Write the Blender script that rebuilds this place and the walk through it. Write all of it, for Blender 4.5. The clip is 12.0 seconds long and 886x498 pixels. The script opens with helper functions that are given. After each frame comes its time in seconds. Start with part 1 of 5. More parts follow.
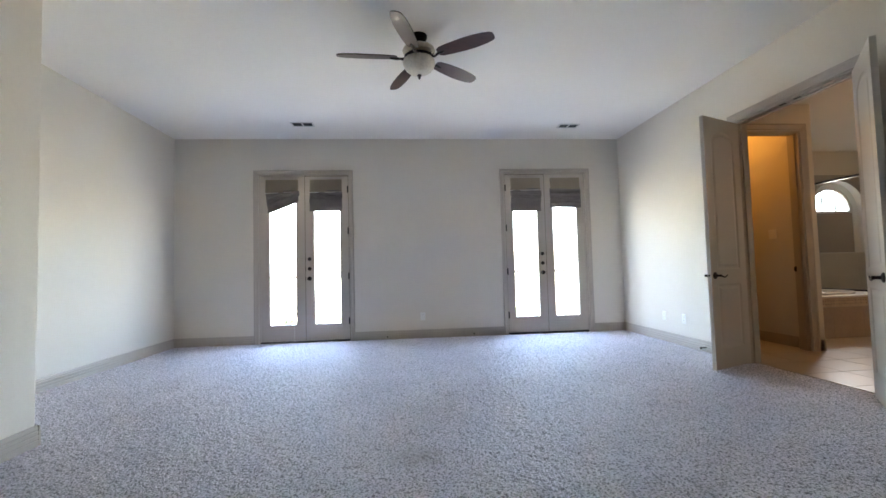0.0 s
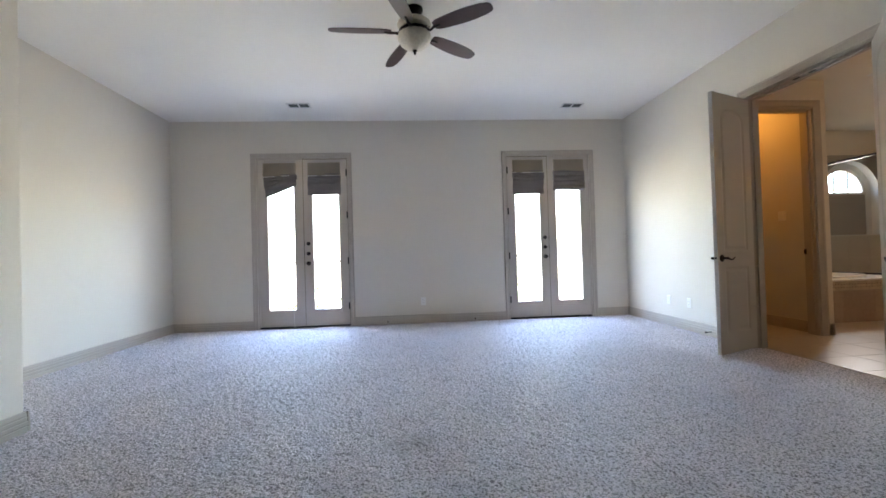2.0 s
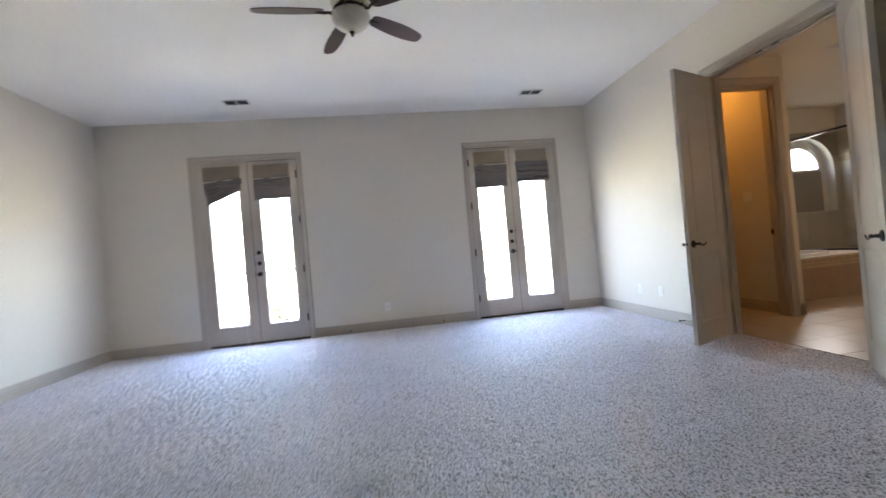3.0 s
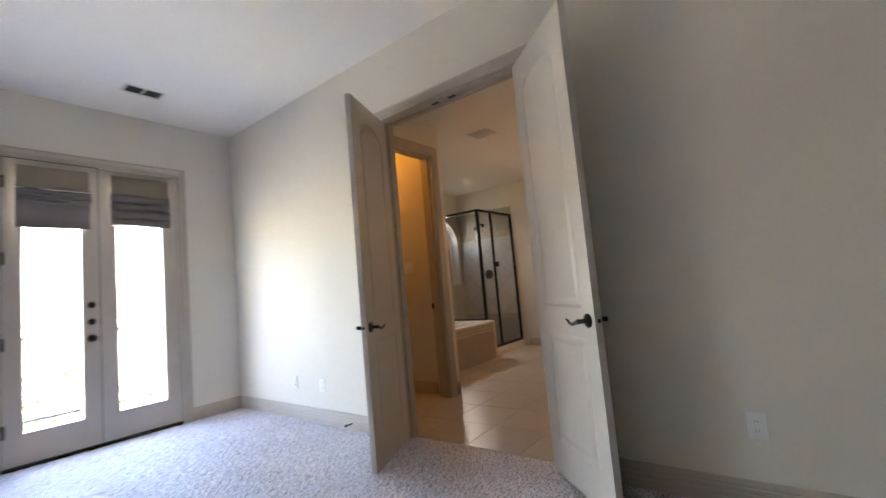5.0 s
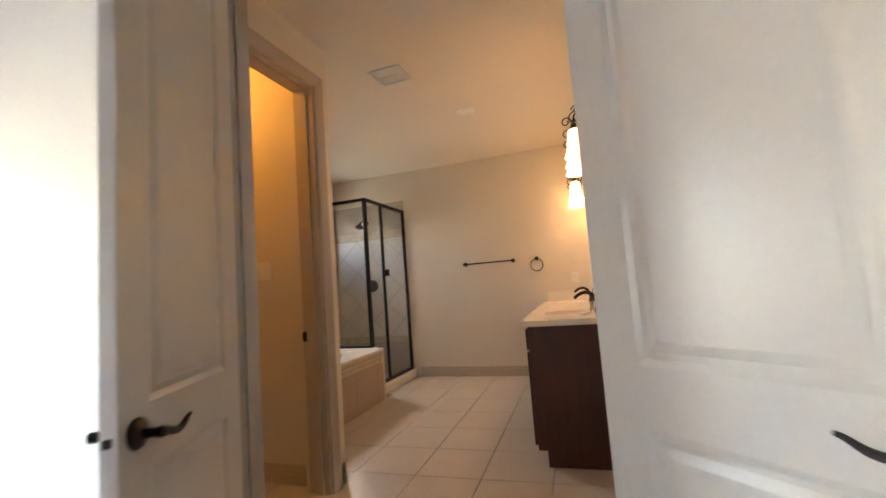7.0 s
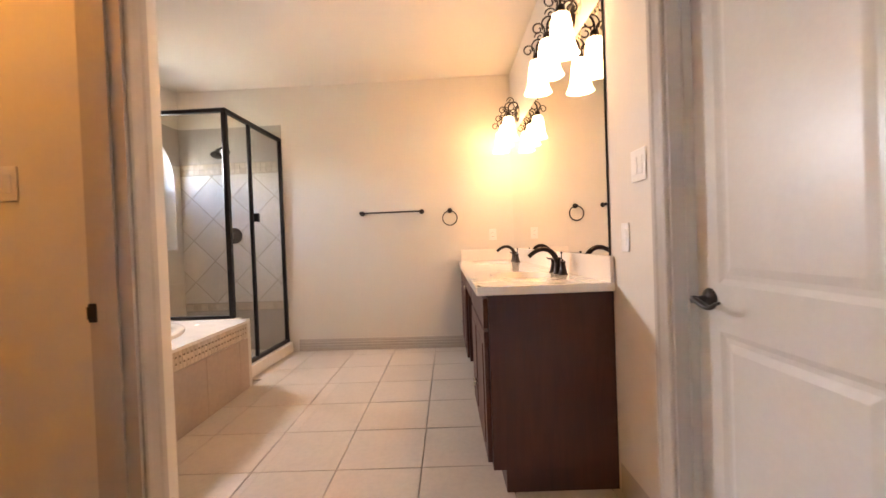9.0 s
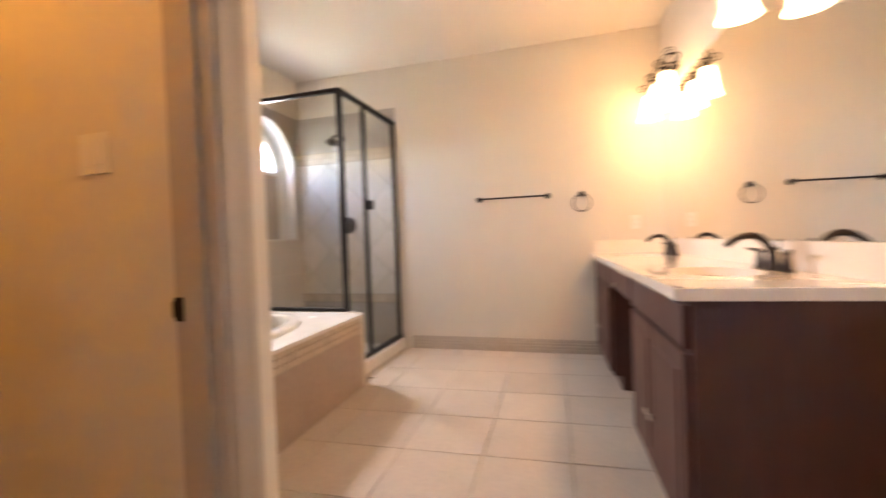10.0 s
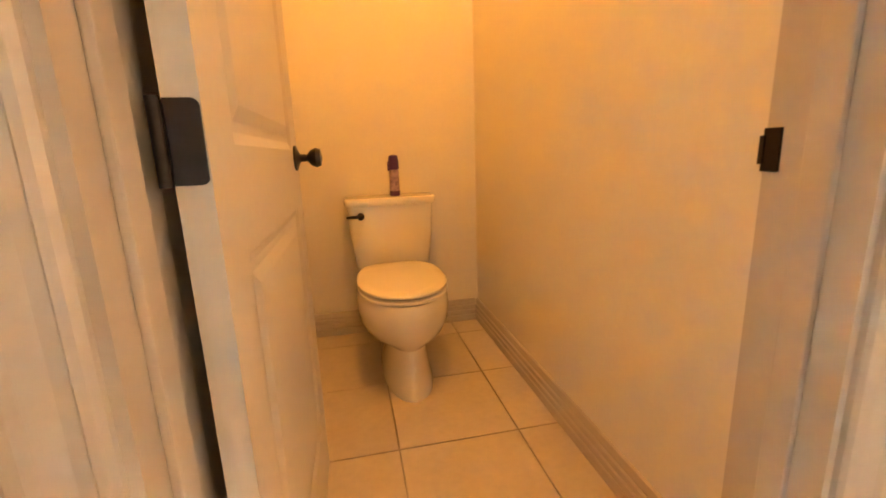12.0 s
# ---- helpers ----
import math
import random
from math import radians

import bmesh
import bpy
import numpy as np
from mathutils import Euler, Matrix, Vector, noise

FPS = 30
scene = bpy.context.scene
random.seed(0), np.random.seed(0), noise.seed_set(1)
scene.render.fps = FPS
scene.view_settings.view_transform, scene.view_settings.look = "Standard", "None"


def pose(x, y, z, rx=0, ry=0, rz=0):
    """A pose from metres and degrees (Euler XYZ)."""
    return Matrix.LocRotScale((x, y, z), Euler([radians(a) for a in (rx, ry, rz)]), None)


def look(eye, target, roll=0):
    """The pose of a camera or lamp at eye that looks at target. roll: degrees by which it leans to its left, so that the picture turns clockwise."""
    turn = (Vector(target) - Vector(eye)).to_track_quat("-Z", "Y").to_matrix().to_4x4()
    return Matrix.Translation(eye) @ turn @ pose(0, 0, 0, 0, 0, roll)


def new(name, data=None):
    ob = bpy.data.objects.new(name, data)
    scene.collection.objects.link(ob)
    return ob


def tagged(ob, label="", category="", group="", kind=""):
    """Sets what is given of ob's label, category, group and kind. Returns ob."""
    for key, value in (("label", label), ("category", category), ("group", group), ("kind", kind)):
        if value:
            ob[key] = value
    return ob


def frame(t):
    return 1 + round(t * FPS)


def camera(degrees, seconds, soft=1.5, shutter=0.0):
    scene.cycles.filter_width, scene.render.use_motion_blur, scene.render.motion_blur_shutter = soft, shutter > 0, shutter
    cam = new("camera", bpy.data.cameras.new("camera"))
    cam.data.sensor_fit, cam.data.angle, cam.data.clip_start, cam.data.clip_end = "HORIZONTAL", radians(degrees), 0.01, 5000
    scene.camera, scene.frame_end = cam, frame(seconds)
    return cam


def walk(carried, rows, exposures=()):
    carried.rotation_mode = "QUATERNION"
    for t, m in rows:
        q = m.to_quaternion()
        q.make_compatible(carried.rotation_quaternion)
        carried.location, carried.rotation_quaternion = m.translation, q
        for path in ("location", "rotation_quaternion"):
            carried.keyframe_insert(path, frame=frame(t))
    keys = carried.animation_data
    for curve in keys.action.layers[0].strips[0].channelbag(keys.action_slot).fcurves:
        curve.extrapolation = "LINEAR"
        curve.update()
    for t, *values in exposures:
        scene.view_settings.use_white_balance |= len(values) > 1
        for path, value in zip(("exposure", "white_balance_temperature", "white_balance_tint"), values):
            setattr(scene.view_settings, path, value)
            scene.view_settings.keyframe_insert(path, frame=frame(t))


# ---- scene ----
cam = camera(91.5, 12.0, shutter=0.5)
PATH = [
    (0, (0.118, -0.075, 1.023), (0.29, 1.915, 1.119), -1.5),
    (0.5, (0.117, -0.07, 1.008), (0.272, 1.922, 1.101), -1.4),
    (1, (0.133, -0.061, 1.02), (0.297, 1.931, 1.105), -1.6),
    (1.5, (0.161, -0.037, 1.013), (0.315, 1.956, 1.083), -1.6),
    (2, (0.189, 0.024, 0.999), (0.337, 2.018, 1.03), -1.7),
    (2.5, (0.274, 0.153, 0.993), (0.442, 2.146, 0.959), -1.0),
    (3, (0.348, 0.356, 1.033), (0.625, 2.336, 1.043), -5.1),
    (3.5, (0.426, 0.731, 1.047), (1.12, 2.605, 1.135), -4.3),
    (3.7, (0.47, 0.855, 1.053), (1.345, 2.649, 1.181), -3.3),
    (5.5, (1.446, 2.028, 1.139), (3.126, 3.102, 1.306), -4.7),
    (6, (1.718, 2.353, 1.148), (3.451, 3.331, 1.345), -2.6),
    (6.5, (2.028, 2.637, 1.151), (3.856, 3.431, 1.308), -4.0),
    (7, (2.38, 2.855, 1.16), (4.261, 3.512, 1.339), -4.3),
    (7.5, (2.665, 3.072, 1.164), (4.605, 3.517, 1.356), -3.3),
    (9.5, (3.556, 3.504, 1.086), (5.553, 3.577, 1.029), -2.1),
    (10, (3.79, 3.641, 1.074), (5.707, 4.211, 1.032), -2.1),
    (10.5, (3.906, 3.757, 1.062), (5.422, 5.061, 1.025), -0.7),
    (11, (3.989, 3.978, 1.032), (4.977, 5.713, 0.925), -0.1),
    (11.5, (4.019, 4.059, 0.967), (4.634, 5.934, 0.642), -1.1),
    (12, (4.048, 4.074, 0.937), (4.45, 5.984, 0.5), -2.0),
]
EXPOSURES = [
    (0, 6.1, 7050, 14), (2.5, 6.1, 7050, 15), (3.5, 6.12, 7400, 17), (5.5, 6.35, 7300, 18), (6, 6.55, 7300, 18), (6.5, 6.65, 7300, 18), (7, 6.85, 7300, 18), (7.5, 7.22, 7350, 20),
    (9.5, 7.8, 6550, 20), (10, 7.8, 6550, 20), (10.5, 7.8, 6600, 19), (11, 8.15, 6850, 16), (11.5, 8.58, 7150, 14), (12, 8.85, 7350, 13)]
walk(cam, [(t, look(eye, target, roll)) for t, eye, target, roll in PATH], EXPOSURES)

# ---- light ----
world = bpy.data.worlds.new("sky_world")
scene.world = world
world.use_nodes = True
wn = world.node_tree
sky = wn.nodes.new("ShaderNodeTexSky")
sky.sky_type, sky.sun_disc = "NISHITA", False
sky.sun_elevation, sky.sun_rotation = radians(52), radians(205)
sky.air_density, sky.dust_density = 1.0, 2.0
wn.links.new(sky.outputs["Color"], wn.nodes["Background"].inputs["Color"])
wn.nodes["Background"].inputs["Strength"].default_value = 0.15

sun_data = bpy.data.lights.new("sun", "SUN")
sun_data.energy, sun_data.angle, sun_data.color = 3.0, radians(0.6), (1.0, 0.95, 0.88)
sun = new("sun", sun_data)
SUN_TO = Vector((0.35, 0.55, -0.95))
sun.matrix_world = look((0, 0, 0), SUN_TO)


def bulb(name, x, y, z, watts, radius, colour=(1.0, 0.54, 0.24)):
    d = bpy.data.lights.new(name, "POINT")
    d.energy, d.shadow_soft_size, d.color = watts, radius, colour
    o = new(name, d)
    o.location = (x, y, z)
    return o


# daylight of the arched bathroom window, standing in its opening
day = bpy.data.lights.new("window_daylight", "AREA")
day.shape, day.size, day.size_y, day.energy, day.color, day.spread = "RECTANGLE", 0.72, 0.34, 0.42, (0.97, 0.97, 1.0), radians(100)
new("window_daylight", day).matrix_world = look((7.25, 6.64, 2.0), (6.35, 4.9, 1.15))


# ---- materials ----
def material(name, colour, rough=0.6, metal=0.0, vary=0.06, scale=3.0, fine=60.0, bump=0.0, bump_scale=150.0, per_object=0.0, coat=0.0, stain=None):
    """Painted or plain surface with cloudy variation, fine grain and relief."""
    m = bpy.data.materials.new(name)
    m.use_nodes = True
    nt = m.node_tree
    b = nt.nodes["Principled BSDF"]
    b.inputs["Roughness"].default_value, b.inputs["Metallic"].default_value = rough, metal
    b.inputs["Coat Weight"].default_value = coat
    tc = nt.nodes.new("ShaderNodeNewGeometry")

    def noise_at(s, detail=3):
        n = nt.nodes.new("ShaderNodeTexNoise")
        n.inputs["Scale"].default_value, n.inputs["Detail"].default_value = s, detail
        nt.links.new(tc.outputs["Position"], n.inputs["Vector"])
        return n
    big, small = noise_at(scale), noise_at(fine)
    add = nt.nodes.new("ShaderNodeMath")
    add.operation = "ADD"
    nt.links.new(big.outputs["Fac"], add.inputs[0])
    nt.links.new(small.outputs["Fac"], add.inputs[1])
    ramp = nt.nodes.new("ShaderNodeMapRange")
    ramp.inputs["From Min"].default_value, ramp.inputs["From Max"].default_value = 0.6, 1.4
    ramp.inputs["To Min"].default_value, ramp.inputs["To Max"].default_value = 1 - vary, 1 + vary
    nt.links.new(add.outputs[0], ramp.inputs["Value"])
    factor = ramp.outputs["Result"]
    if per_object:
        oi = nt.nodes.new("ShaderNodeObjectInfo")
        pr = nt.nodes.new("ShaderNodeMapRange")
        pr.inputs["To Min"].default_value, pr.inputs["To Max"].default_value = 1 - per_object, 1 + per_object
        nt.links.new(oi.outputs["Random"], pr.inputs["Value"])
        mul = nt.nodes.new("ShaderNodeMath")
        mul.operation = "MULTIPLY"
        nt.links.new(factor, mul.inputs[0])
        nt.links.new(pr.outputs["Result"], mul.inputs[1])
        factor = mul.outputs[0]
    sc = nt.nodes.new("ShaderNodeVectorMath")
    sc.operation = "SCALE"
    sc.inputs[0].default_value = colour[:3]
    nt.links.new(factor, sc.inputs["Scale"])
    out = sc.outputs["Vector"]
    if stain:
        st = noise_at(stain[1], 5)
        sr = nt.nodes.new("ShaderNodeMapRange")
        sr.inputs["From Min"].default_value, sr.inputs["From Max"].default_value = stain[2], stain[2] + 0.12
        nt.links.new(st.outputs["Fac"], sr.inputs["Value"])
        mx = nt.nodes.new("ShaderNodeMix")
        mx.data_type = "RGBA"
        mx.inputs["B"].default_value = (*stain[0], 1)
        nt.links.new(sr.outputs["Result"], mx.inputs["Factor"])
        nt.links.new(out, mx.inputs["A"])
        out = mx.outputs["Result"]
    nt.links.new(out, b.inputs["Base Color"])
    rr = nt.nodes.new("ShaderNodeMapRange")
    rr.inputs["From Min"].default_value, rr.inputs["From Max"].default_value = 0.15, 0.85
    rr.inputs["To Min"].default_value, rr.inputs["To Max"].default_value = max(0.02, rough - 0.05), min(1, rough + 0.05)
    nt.links.new(big.outputs["Fac"], rr.inputs["Value"])
    nt.links.new(rr.outputs["Result"], b.inputs["Roughness"])
    if bump:
        bn = noise_at(bump_scale, 4)
        bp = nt.nodes.new("ShaderNodeBump")
        bp.inputs["Strength"].default_value, bp.inputs["Distance"].default_value = min(1.0, bump), 0.004
        nt.links.new(bn.outputs["Fac"], bp.inputs["Height"])
        nt.links.new(bp.outputs["Normal"], b.inputs["Normal"])
    return m


def glass_material(name, tint, gloss=0.06, rough=0.0):
    m = bpy.data.materials.new(name)
    m.use_nodes = True
    nt = m.node_tree
    nt.nodes.remove(nt.nodes["Principled BSDF"])
    tr, gl, mx = nt.nodes.new("ShaderNodeBsdfTransparent"), nt.nodes.new("ShaderNodeBsdfGlossy"), nt.nodes.new("ShaderNodeMixShader")
    lw = nt.nodes.new("ShaderNodeLayerWeight")
    lw.inputs["Blend"].default_value = 0.12
    fr = nt.nodes.new("ShaderNodeMath")
    fr.operation, fr.use_clamp = "MULTIPLY_ADD", True
    fr.inputs[1].default_value, fr.inputs[2].default_value = 0.30, gloss * 0.3
    nt.links.new(lw.outputs["Facing"], fr.inputs[0])
    tr.inputs["Color"].default_value = (*tint, 1)
    gl.inputs["Roughness"].default_value = rough
    nt.links.new(fr.outputs[0], mx.inputs["Fac"])
    nt.links.new(tr.outputs[0], mx.inputs[1])
    nt.links.new(gl.outputs[0], mx.inputs[2])
    nt.links.new(mx.outputs[0], nt.nodes["Material Output"].inputs["Surface"])
    return m


def glow_material(name, colour, strength, base=(0.9, 0.85, 0.75)):
    m = material(name, base, 0.35)
    b = m.node_tree.nodes["Principled BSDF"]
    b.inputs["Emission Color"].default_value = (*colour, 1)
    b.inputs["Emission Strength"].default_value = strength
    return m


def frosted_material(name, colour, strength):
    """Lit frosted glass: lets its bulb's light through, scattered."""
    m = glow_material(name, colour, strength)
    nt = m.node_tree
    tl, mx = nt.nodes.new("ShaderNodeBsdfTranslucent"), nt.nodes.new("ShaderNodeMixShader")
    tl.inputs["Color"].default_value = (0.95, 0.92, 0.86, 1)
    mx.inputs["Fac"].default_value = 0.7
    nt.links.new(nt.nodes["Principled BSDF"].outputs[0], mx.inputs[1])
    nt.links.new(tl.outputs[0], mx.inputs[2])
    nt.links.new(mx.outputs[0], nt.nodes["Material Output"].inputs["Surface"])
    return m


def wood_material(name, dark, light, rough=0.4, grain=(2.0, 30.0, 2.0)):
    m = material(name, dark, rough, vary=0.1)
    nt = m.node_tree
    b = nt.nodes["Principled BSDF"]
    tc = nt.nodes.new("ShaderNodeTexCoord")
    mp = nt.nodes.new("ShaderNodeMapping")
    mp.inputs["Scale"].default_value = grain
    n = nt.nodes.new("ShaderNodeTexNoise")
    n.inputs["Scale"].default_value, n.inputs["Detail"].default_value, n.inputs["Distortion"].default_value = 3.0, 6, 0.8
    r = nt.nodes.new("ShaderNodeValToRGB")
    r.color_ramp.elements[0].position, r.color_ramp.elements[0].color = 0.3, (*dark, 1)
    r.color_ramp.elements[1].position, r.color_ramp.elements[1].color = 0.75, (*light, 1)
    nt.links.new(tc.outputs["Object"], mp.inputs["Vector"])
    nt.links.new(mp.outputs["Vector"], n.inputs["Vector"])
    nt.links.new(n.outputs["Fac"], r.inputs["Fac"])
    nt.links.new(r.outputs["Color"], b.inputs["Base Color"])
    return m


WALL = material("wall_paint", (0.70, 0.645, 0.56), 0.75, vary=0.025, scale=1.2, bump=0.10, bump_scale=90)
CEIL = material("ceiling_paint", (0.82, 0.79, 0.74), 0.85, vary=0.025, scale=1.0, bump=0.3, bump_scale=70)
TRIM = material("greige_trim_paint", (0.46, 0.40, 0.335), 0.5, vary=0.04, scale=4)
DOORP = material("greige_door_paint", (0.53, 0.485, 0.425), 0.33, vary=0.035, scale=3)


def carpet_material():
    """Cut pile: pale tips, shade between the tufts painted in as darker hollows, faint tracks."""
    m = bpy.data.materials.new("grey_carpet")
    m.use_nodes = True
    nt = m.node_tree
    b = nt.nodes["Principled BSDF"]
    b.inputs["Roughness"].default_value = 0.52
    b.inputs["Specular IOR Level"].default_value = 0.6
    b.inputs["Sheen Weight"].default_value, b.inputs["Sheen Roughness"].default_value = 0.35, 0.4
    g = nt.nodes.new("ShaderNodeNewGeometry")
    n1, n2, n3 = (nt.nodes.new("ShaderNodeTexNoise") for _ in range(3))
    for n, s, d, ro in ((n1, 85, 2, 0.6), (n2, 210, 2, 0.5), (n3, 2.2, 4, 0.5)):
        n.inputs["Scale"].default_value, n.inputs["Detail"].default_value, n.inputs["Roughness"].default_value = s, d, ro
        nt.links.new(g.outputs["Position"], n.inputs["Vector"])
    mix = nt.nodes.new("ShaderNodeMath")
    mix.operation = "MULTIPLY_ADD"
    mix.inputs[1].default_value = 0.35
    nt.links.new(n2.outputs["Fac"], mix.inputs[0])
    nt.links.new(n1.outputs["Fac"], mix.inputs[2])
    # low end of the ramp paints the shade down between tufts
    r = nt.nodes.new("ShaderNodeValToRGB")
    e = r.color_ramp.elements
    e[0].position, e[0].color = 0.565, (0.24, 0.222, 0.245, 1)
    e[1].position, e[1].color = 0.82, (0.92, 0.875, 0.93, 1)
    mid = e.new(0.665)
    mid.color = (0.74, 0.695, 0.75, 1)
    nt.links.new(mix.outputs[0], r.inputs["Fac"])
    tr = nt.nodes.new("ShaderNodeMapRange")
    tr.inputs["From Min"].default_value, tr.inputs["From Max"].default_value = 0.3, 0.7
    tr.inputs["To Min"].default_value, tr.inputs["To Max"].default_value = 0.93, 1.05
    nt.links.new(n3.outputs["Fac"], tr.inputs["Value"])
    sc = nt.nodes.new("ShaderNodeVectorMath")
    sc.operation = "SCALE"
    nt.links.new(r.outputs["Color"], sc.inputs[0])
    nt.links.new(tr.outputs["Result"], sc.inputs["Scale"])
    # an old spill in the middle of the room
    dist = nt.nodes.new("ShaderNodeVectorMath")
    dist.operation = "DISTANCE"
    dist.inputs[1].default_value = (0.16, 2.35, 0.0)
    nt.links.new(g.outputs["Position"], dist.inputs[0])
    n4 = nt.nodes.new("ShaderNodeTexNoise")
    n4.inputs["Scale"].default_value, n4.inputs["Detail"].default_value = 14, 4
    nt.links.new(g.outputs["Position"], n4.inputs["Vector"])
    wob = nt.nodes.new("ShaderNodeMath")
    wob.operation = "MULTIPLY_ADD"
    wob.inputs[1].default_value = 0.34
    nt.links.new(n4.outputs["Fac"], wob.inputs[0])
    nt.links.new(dist.outputs["Value"], wob.inputs[2])
    sp = nt.nodes.new("ShaderNodeMapRange")
    sp.inputs["From Min"].default_value, sp.inputs["From Max"].default_value = 0.20, 0.36
    sp.inputs["To Min"].default_value, sp.inputs["To Max"].default_value = 0.45, 0.0
    nt.links.new(wob.outputs[0], sp.inputs["Value"])
    spill = nt.nodes.new("ShaderNodeMix")
    spill.data_type = "RGBA"
    spill.inputs["B"].default_value = (0.30, 0.27, 0.23, 1)
    nt.links.new(sp.outputs["Result"], spill.inputs["Factor"])
    nt.links.new(sc.outputs["Vector"], spill.inputs["A"])
    nt.links.new(spill.outputs["Result"], b.inputs["Base Color"])
    bp = nt.nodes.new("ShaderNodeBump")
    bp.inputs["Strength"].default_value, bp.inputs["Distance"].default_value = 0.9, 0.012
    nt.links.new(mix.outputs[0], bp.inputs["Height"])
    nt.links.new(bp.outputs["Normal"], b.inputs["Normal"])
    return m


CARPET = carpet_material()
TILE = material("beige_floor_tile", (0.50, 0.43, 0.36), 0.32, vary=0.09, scale=6, fine=35, per_object=0.04)
GROUT = material("grout", (0.36, 0.31, 0.25), 0.9, vary=0.12, bump=0.4)
SHTILE = material("shower_tile", (0.62, 0.56, 0.48), 0.55, vary=0.08, scale=5, fine=30, per_object=0.05)
SHTILE_D = material("shower_top_tile", (0.40, 0.36, 0.32), 0.55, vary=0.08, scale=5, fine=30, per_object=0.04)
MOSAIC = material("mosaic_tile", (0.50, 0.41, 0.31), 0.45, vary=0.12, scale=20, per_object=0.12)
TUBTILE = material("tub_front_tile", (0.38, 0.29, 0.225), 0.4, vary=0.1, scale=5, fine=30, per_object=0.03)
TUBDOT = material("dark_inset_stone", (0.16, 0.10, 0.06), 0.4)
DECK = material("deck_marble", (0.80, 0.75, 0.69), 0.25, vary=0.05, scale=6)
ACRYLIC = material("white_acrylic", (0.84, 0.80, 0.73), 0.15, vary=0.01)
CERAMIC = material("bone_ceramic", (0.80, 0.74, 0.62), 0.12, vary=0.01, coat=0.4)
COUNTER = material("cultured_marble", (0.84, 0.76, 0.66), 0.12, vary=0.03, scale=8, coat=0.5)
BRONZE = material("oil_rubbed_bronze", (0.026, 0.018, 0.015), 0.34, metal=0.6, vary=0.2, scale=20)
DARKFRAME = material("dark_bronze_frame", (0.016, 0.012, 0.011), 0.4, metal=0.5, vary=0.1)
CHROME = material("chrome", (0.8, 0.8, 0.8), 0.08, metal=1.0, vary=0.02)
BLACK = material("dark_gap", (0.02, 0.015, 0.012), 0.8)
CABWOOD = wood_material("dark_cherry_wood", (0.052, 0.013, 0.0065), (0.070, 0.018, 0.0085), 0.5, (12, 12, 1.2))
BLADE = wood_material("fan_blade_wood", (0.030, 0.009, 0.009), (0.060, 0.018, 0.016), 0.42, (3, 25, 3))
SHADE_TOP = material("khaki_fabric", (0.27, 0.225, 0.165), 0.95, vary=0.10, scale=6, fine=200, bump=0.6, bump_scale=350)
SHADE_LOW = material("grey_fabric", (0.19, 0.165, 0.155), 0.95, vary=0.12, scale=6, fine=200, bump=0.6, bump_scale=350)
PLASTIC = material("white_plastic", (0.78, 0.76, 0.72), 0.35, vary=0.01)
VENT = material("vent_metal", (0.62, 0.60, 0.56), 0.4, vary=0.03)
VENT_IN = material("vent_dark", (0.06, 0.07, 0.065), 0.8, vary=0.1)
WHITE = material("white_reveal_paint", (0.80, 0.79, 0.77), 0.5, vary=0.02)
ALABASTER = material("alabaster_glass", (0.62, 0.57, 0.47), 0.35, vary=0.16, scale=14)
CREAM = material("cream_metal", (0.55, 0.49, 0.37), 0.4, vary=0.12, scale=20)
SHADEGLOW = frosted_material("lit_frosted_glass", (1.0, 0.70, 0.36), 0.06)
MIRROR = material("mirror_silver", (0.93, 0.93, 0.92), 0.02, metal=1.0, vary=0.005)
MIRROR.node_tree.nodes["Principled BSDF"].inputs["Roughness"].default_value = 0.0
for ln in list(MIRROR.node_tree.links):
    if ln.to_socket.name == "Roughness":
        MIRROR.node_tree.links.remove(ln)
PANE = glass_material("window_glass", (0.96, 0.97, 0.97))
# grey tint added to weaken the sky light through the arched window
DIM_PANE = glass_material("dimming_window_glass", (0.60, 0.61, 0.62))
SHGLASS = glass_material("shower_glass", (0.90, 0.90, 0.88))
CONCRETE = material("balcony_concrete", (0.42, 0.40, 0.37), 0.85, vary=0.1, bump=0.3)
STUCCO = material("stucco", (0.62, 0.56, 0.47), 0.9, vary=0.06, bump=0.4)
GROUND = material("pale_dry_ground", (0.34, 0.33, 0.25), 0.95, vary=0.25, scale=0.2, fine=4)
LEAF = material("hedge_leaf", (0.07, 0.11, 0.04), 0.6, vary=0.3, scale=8)
IRON = material("black_iron", (0.006, 0.006, 0.006), 0.8)
PURPLE = material("purple_plastic", (0.09, 0.03, 0.14), 0.3)
CANBODY = material("printed_can", (0.34, 0.24, 0.36), 0.3, metal=0.3, vary=0.5, scale=25)
CORD = material("white_cord", (0.75, 0.73, 0.7), 0.7)


# ---- mesh helpers ----
def mesh_object(name, bm, mat, parent=None, smooth=False):
    me = bpy.data.meshes.new(name)
    bmesh.ops.recalc_face_normals(bm, faces=bm.faces)
    if smooth:
        for f in bm.faces:
            f.smooth = True
        for e in bm.edges:
            if len(e.link_faces) == 2 and e.calc_face_angle(0) > radians(40):
                e.smooth = False
    bm.to_mesh(me)
    bm.free()
    me.materials.append(mat)
    o = new(name, me)
    if parent:
        o.parent = parent
    return o


def part(name, bm, mat, parent, label="", smooth=False):
    return tagged(mesh_object(name, bm, mat, parent, smooth), label)


def thing(name, label, category, m=None, group="", kind=""):
    e = new(name)
    e.empty_display_size = 0.1
    if m is not None:
        e.matrix_world = m
    return tagged(e, label, category, group, kind)


def solid(name, bm, mat, label, category, kind="structure", smooth=False):
    return tagged(mesh_object(name, bm, mat, None, smooth), label, category, "", kind)


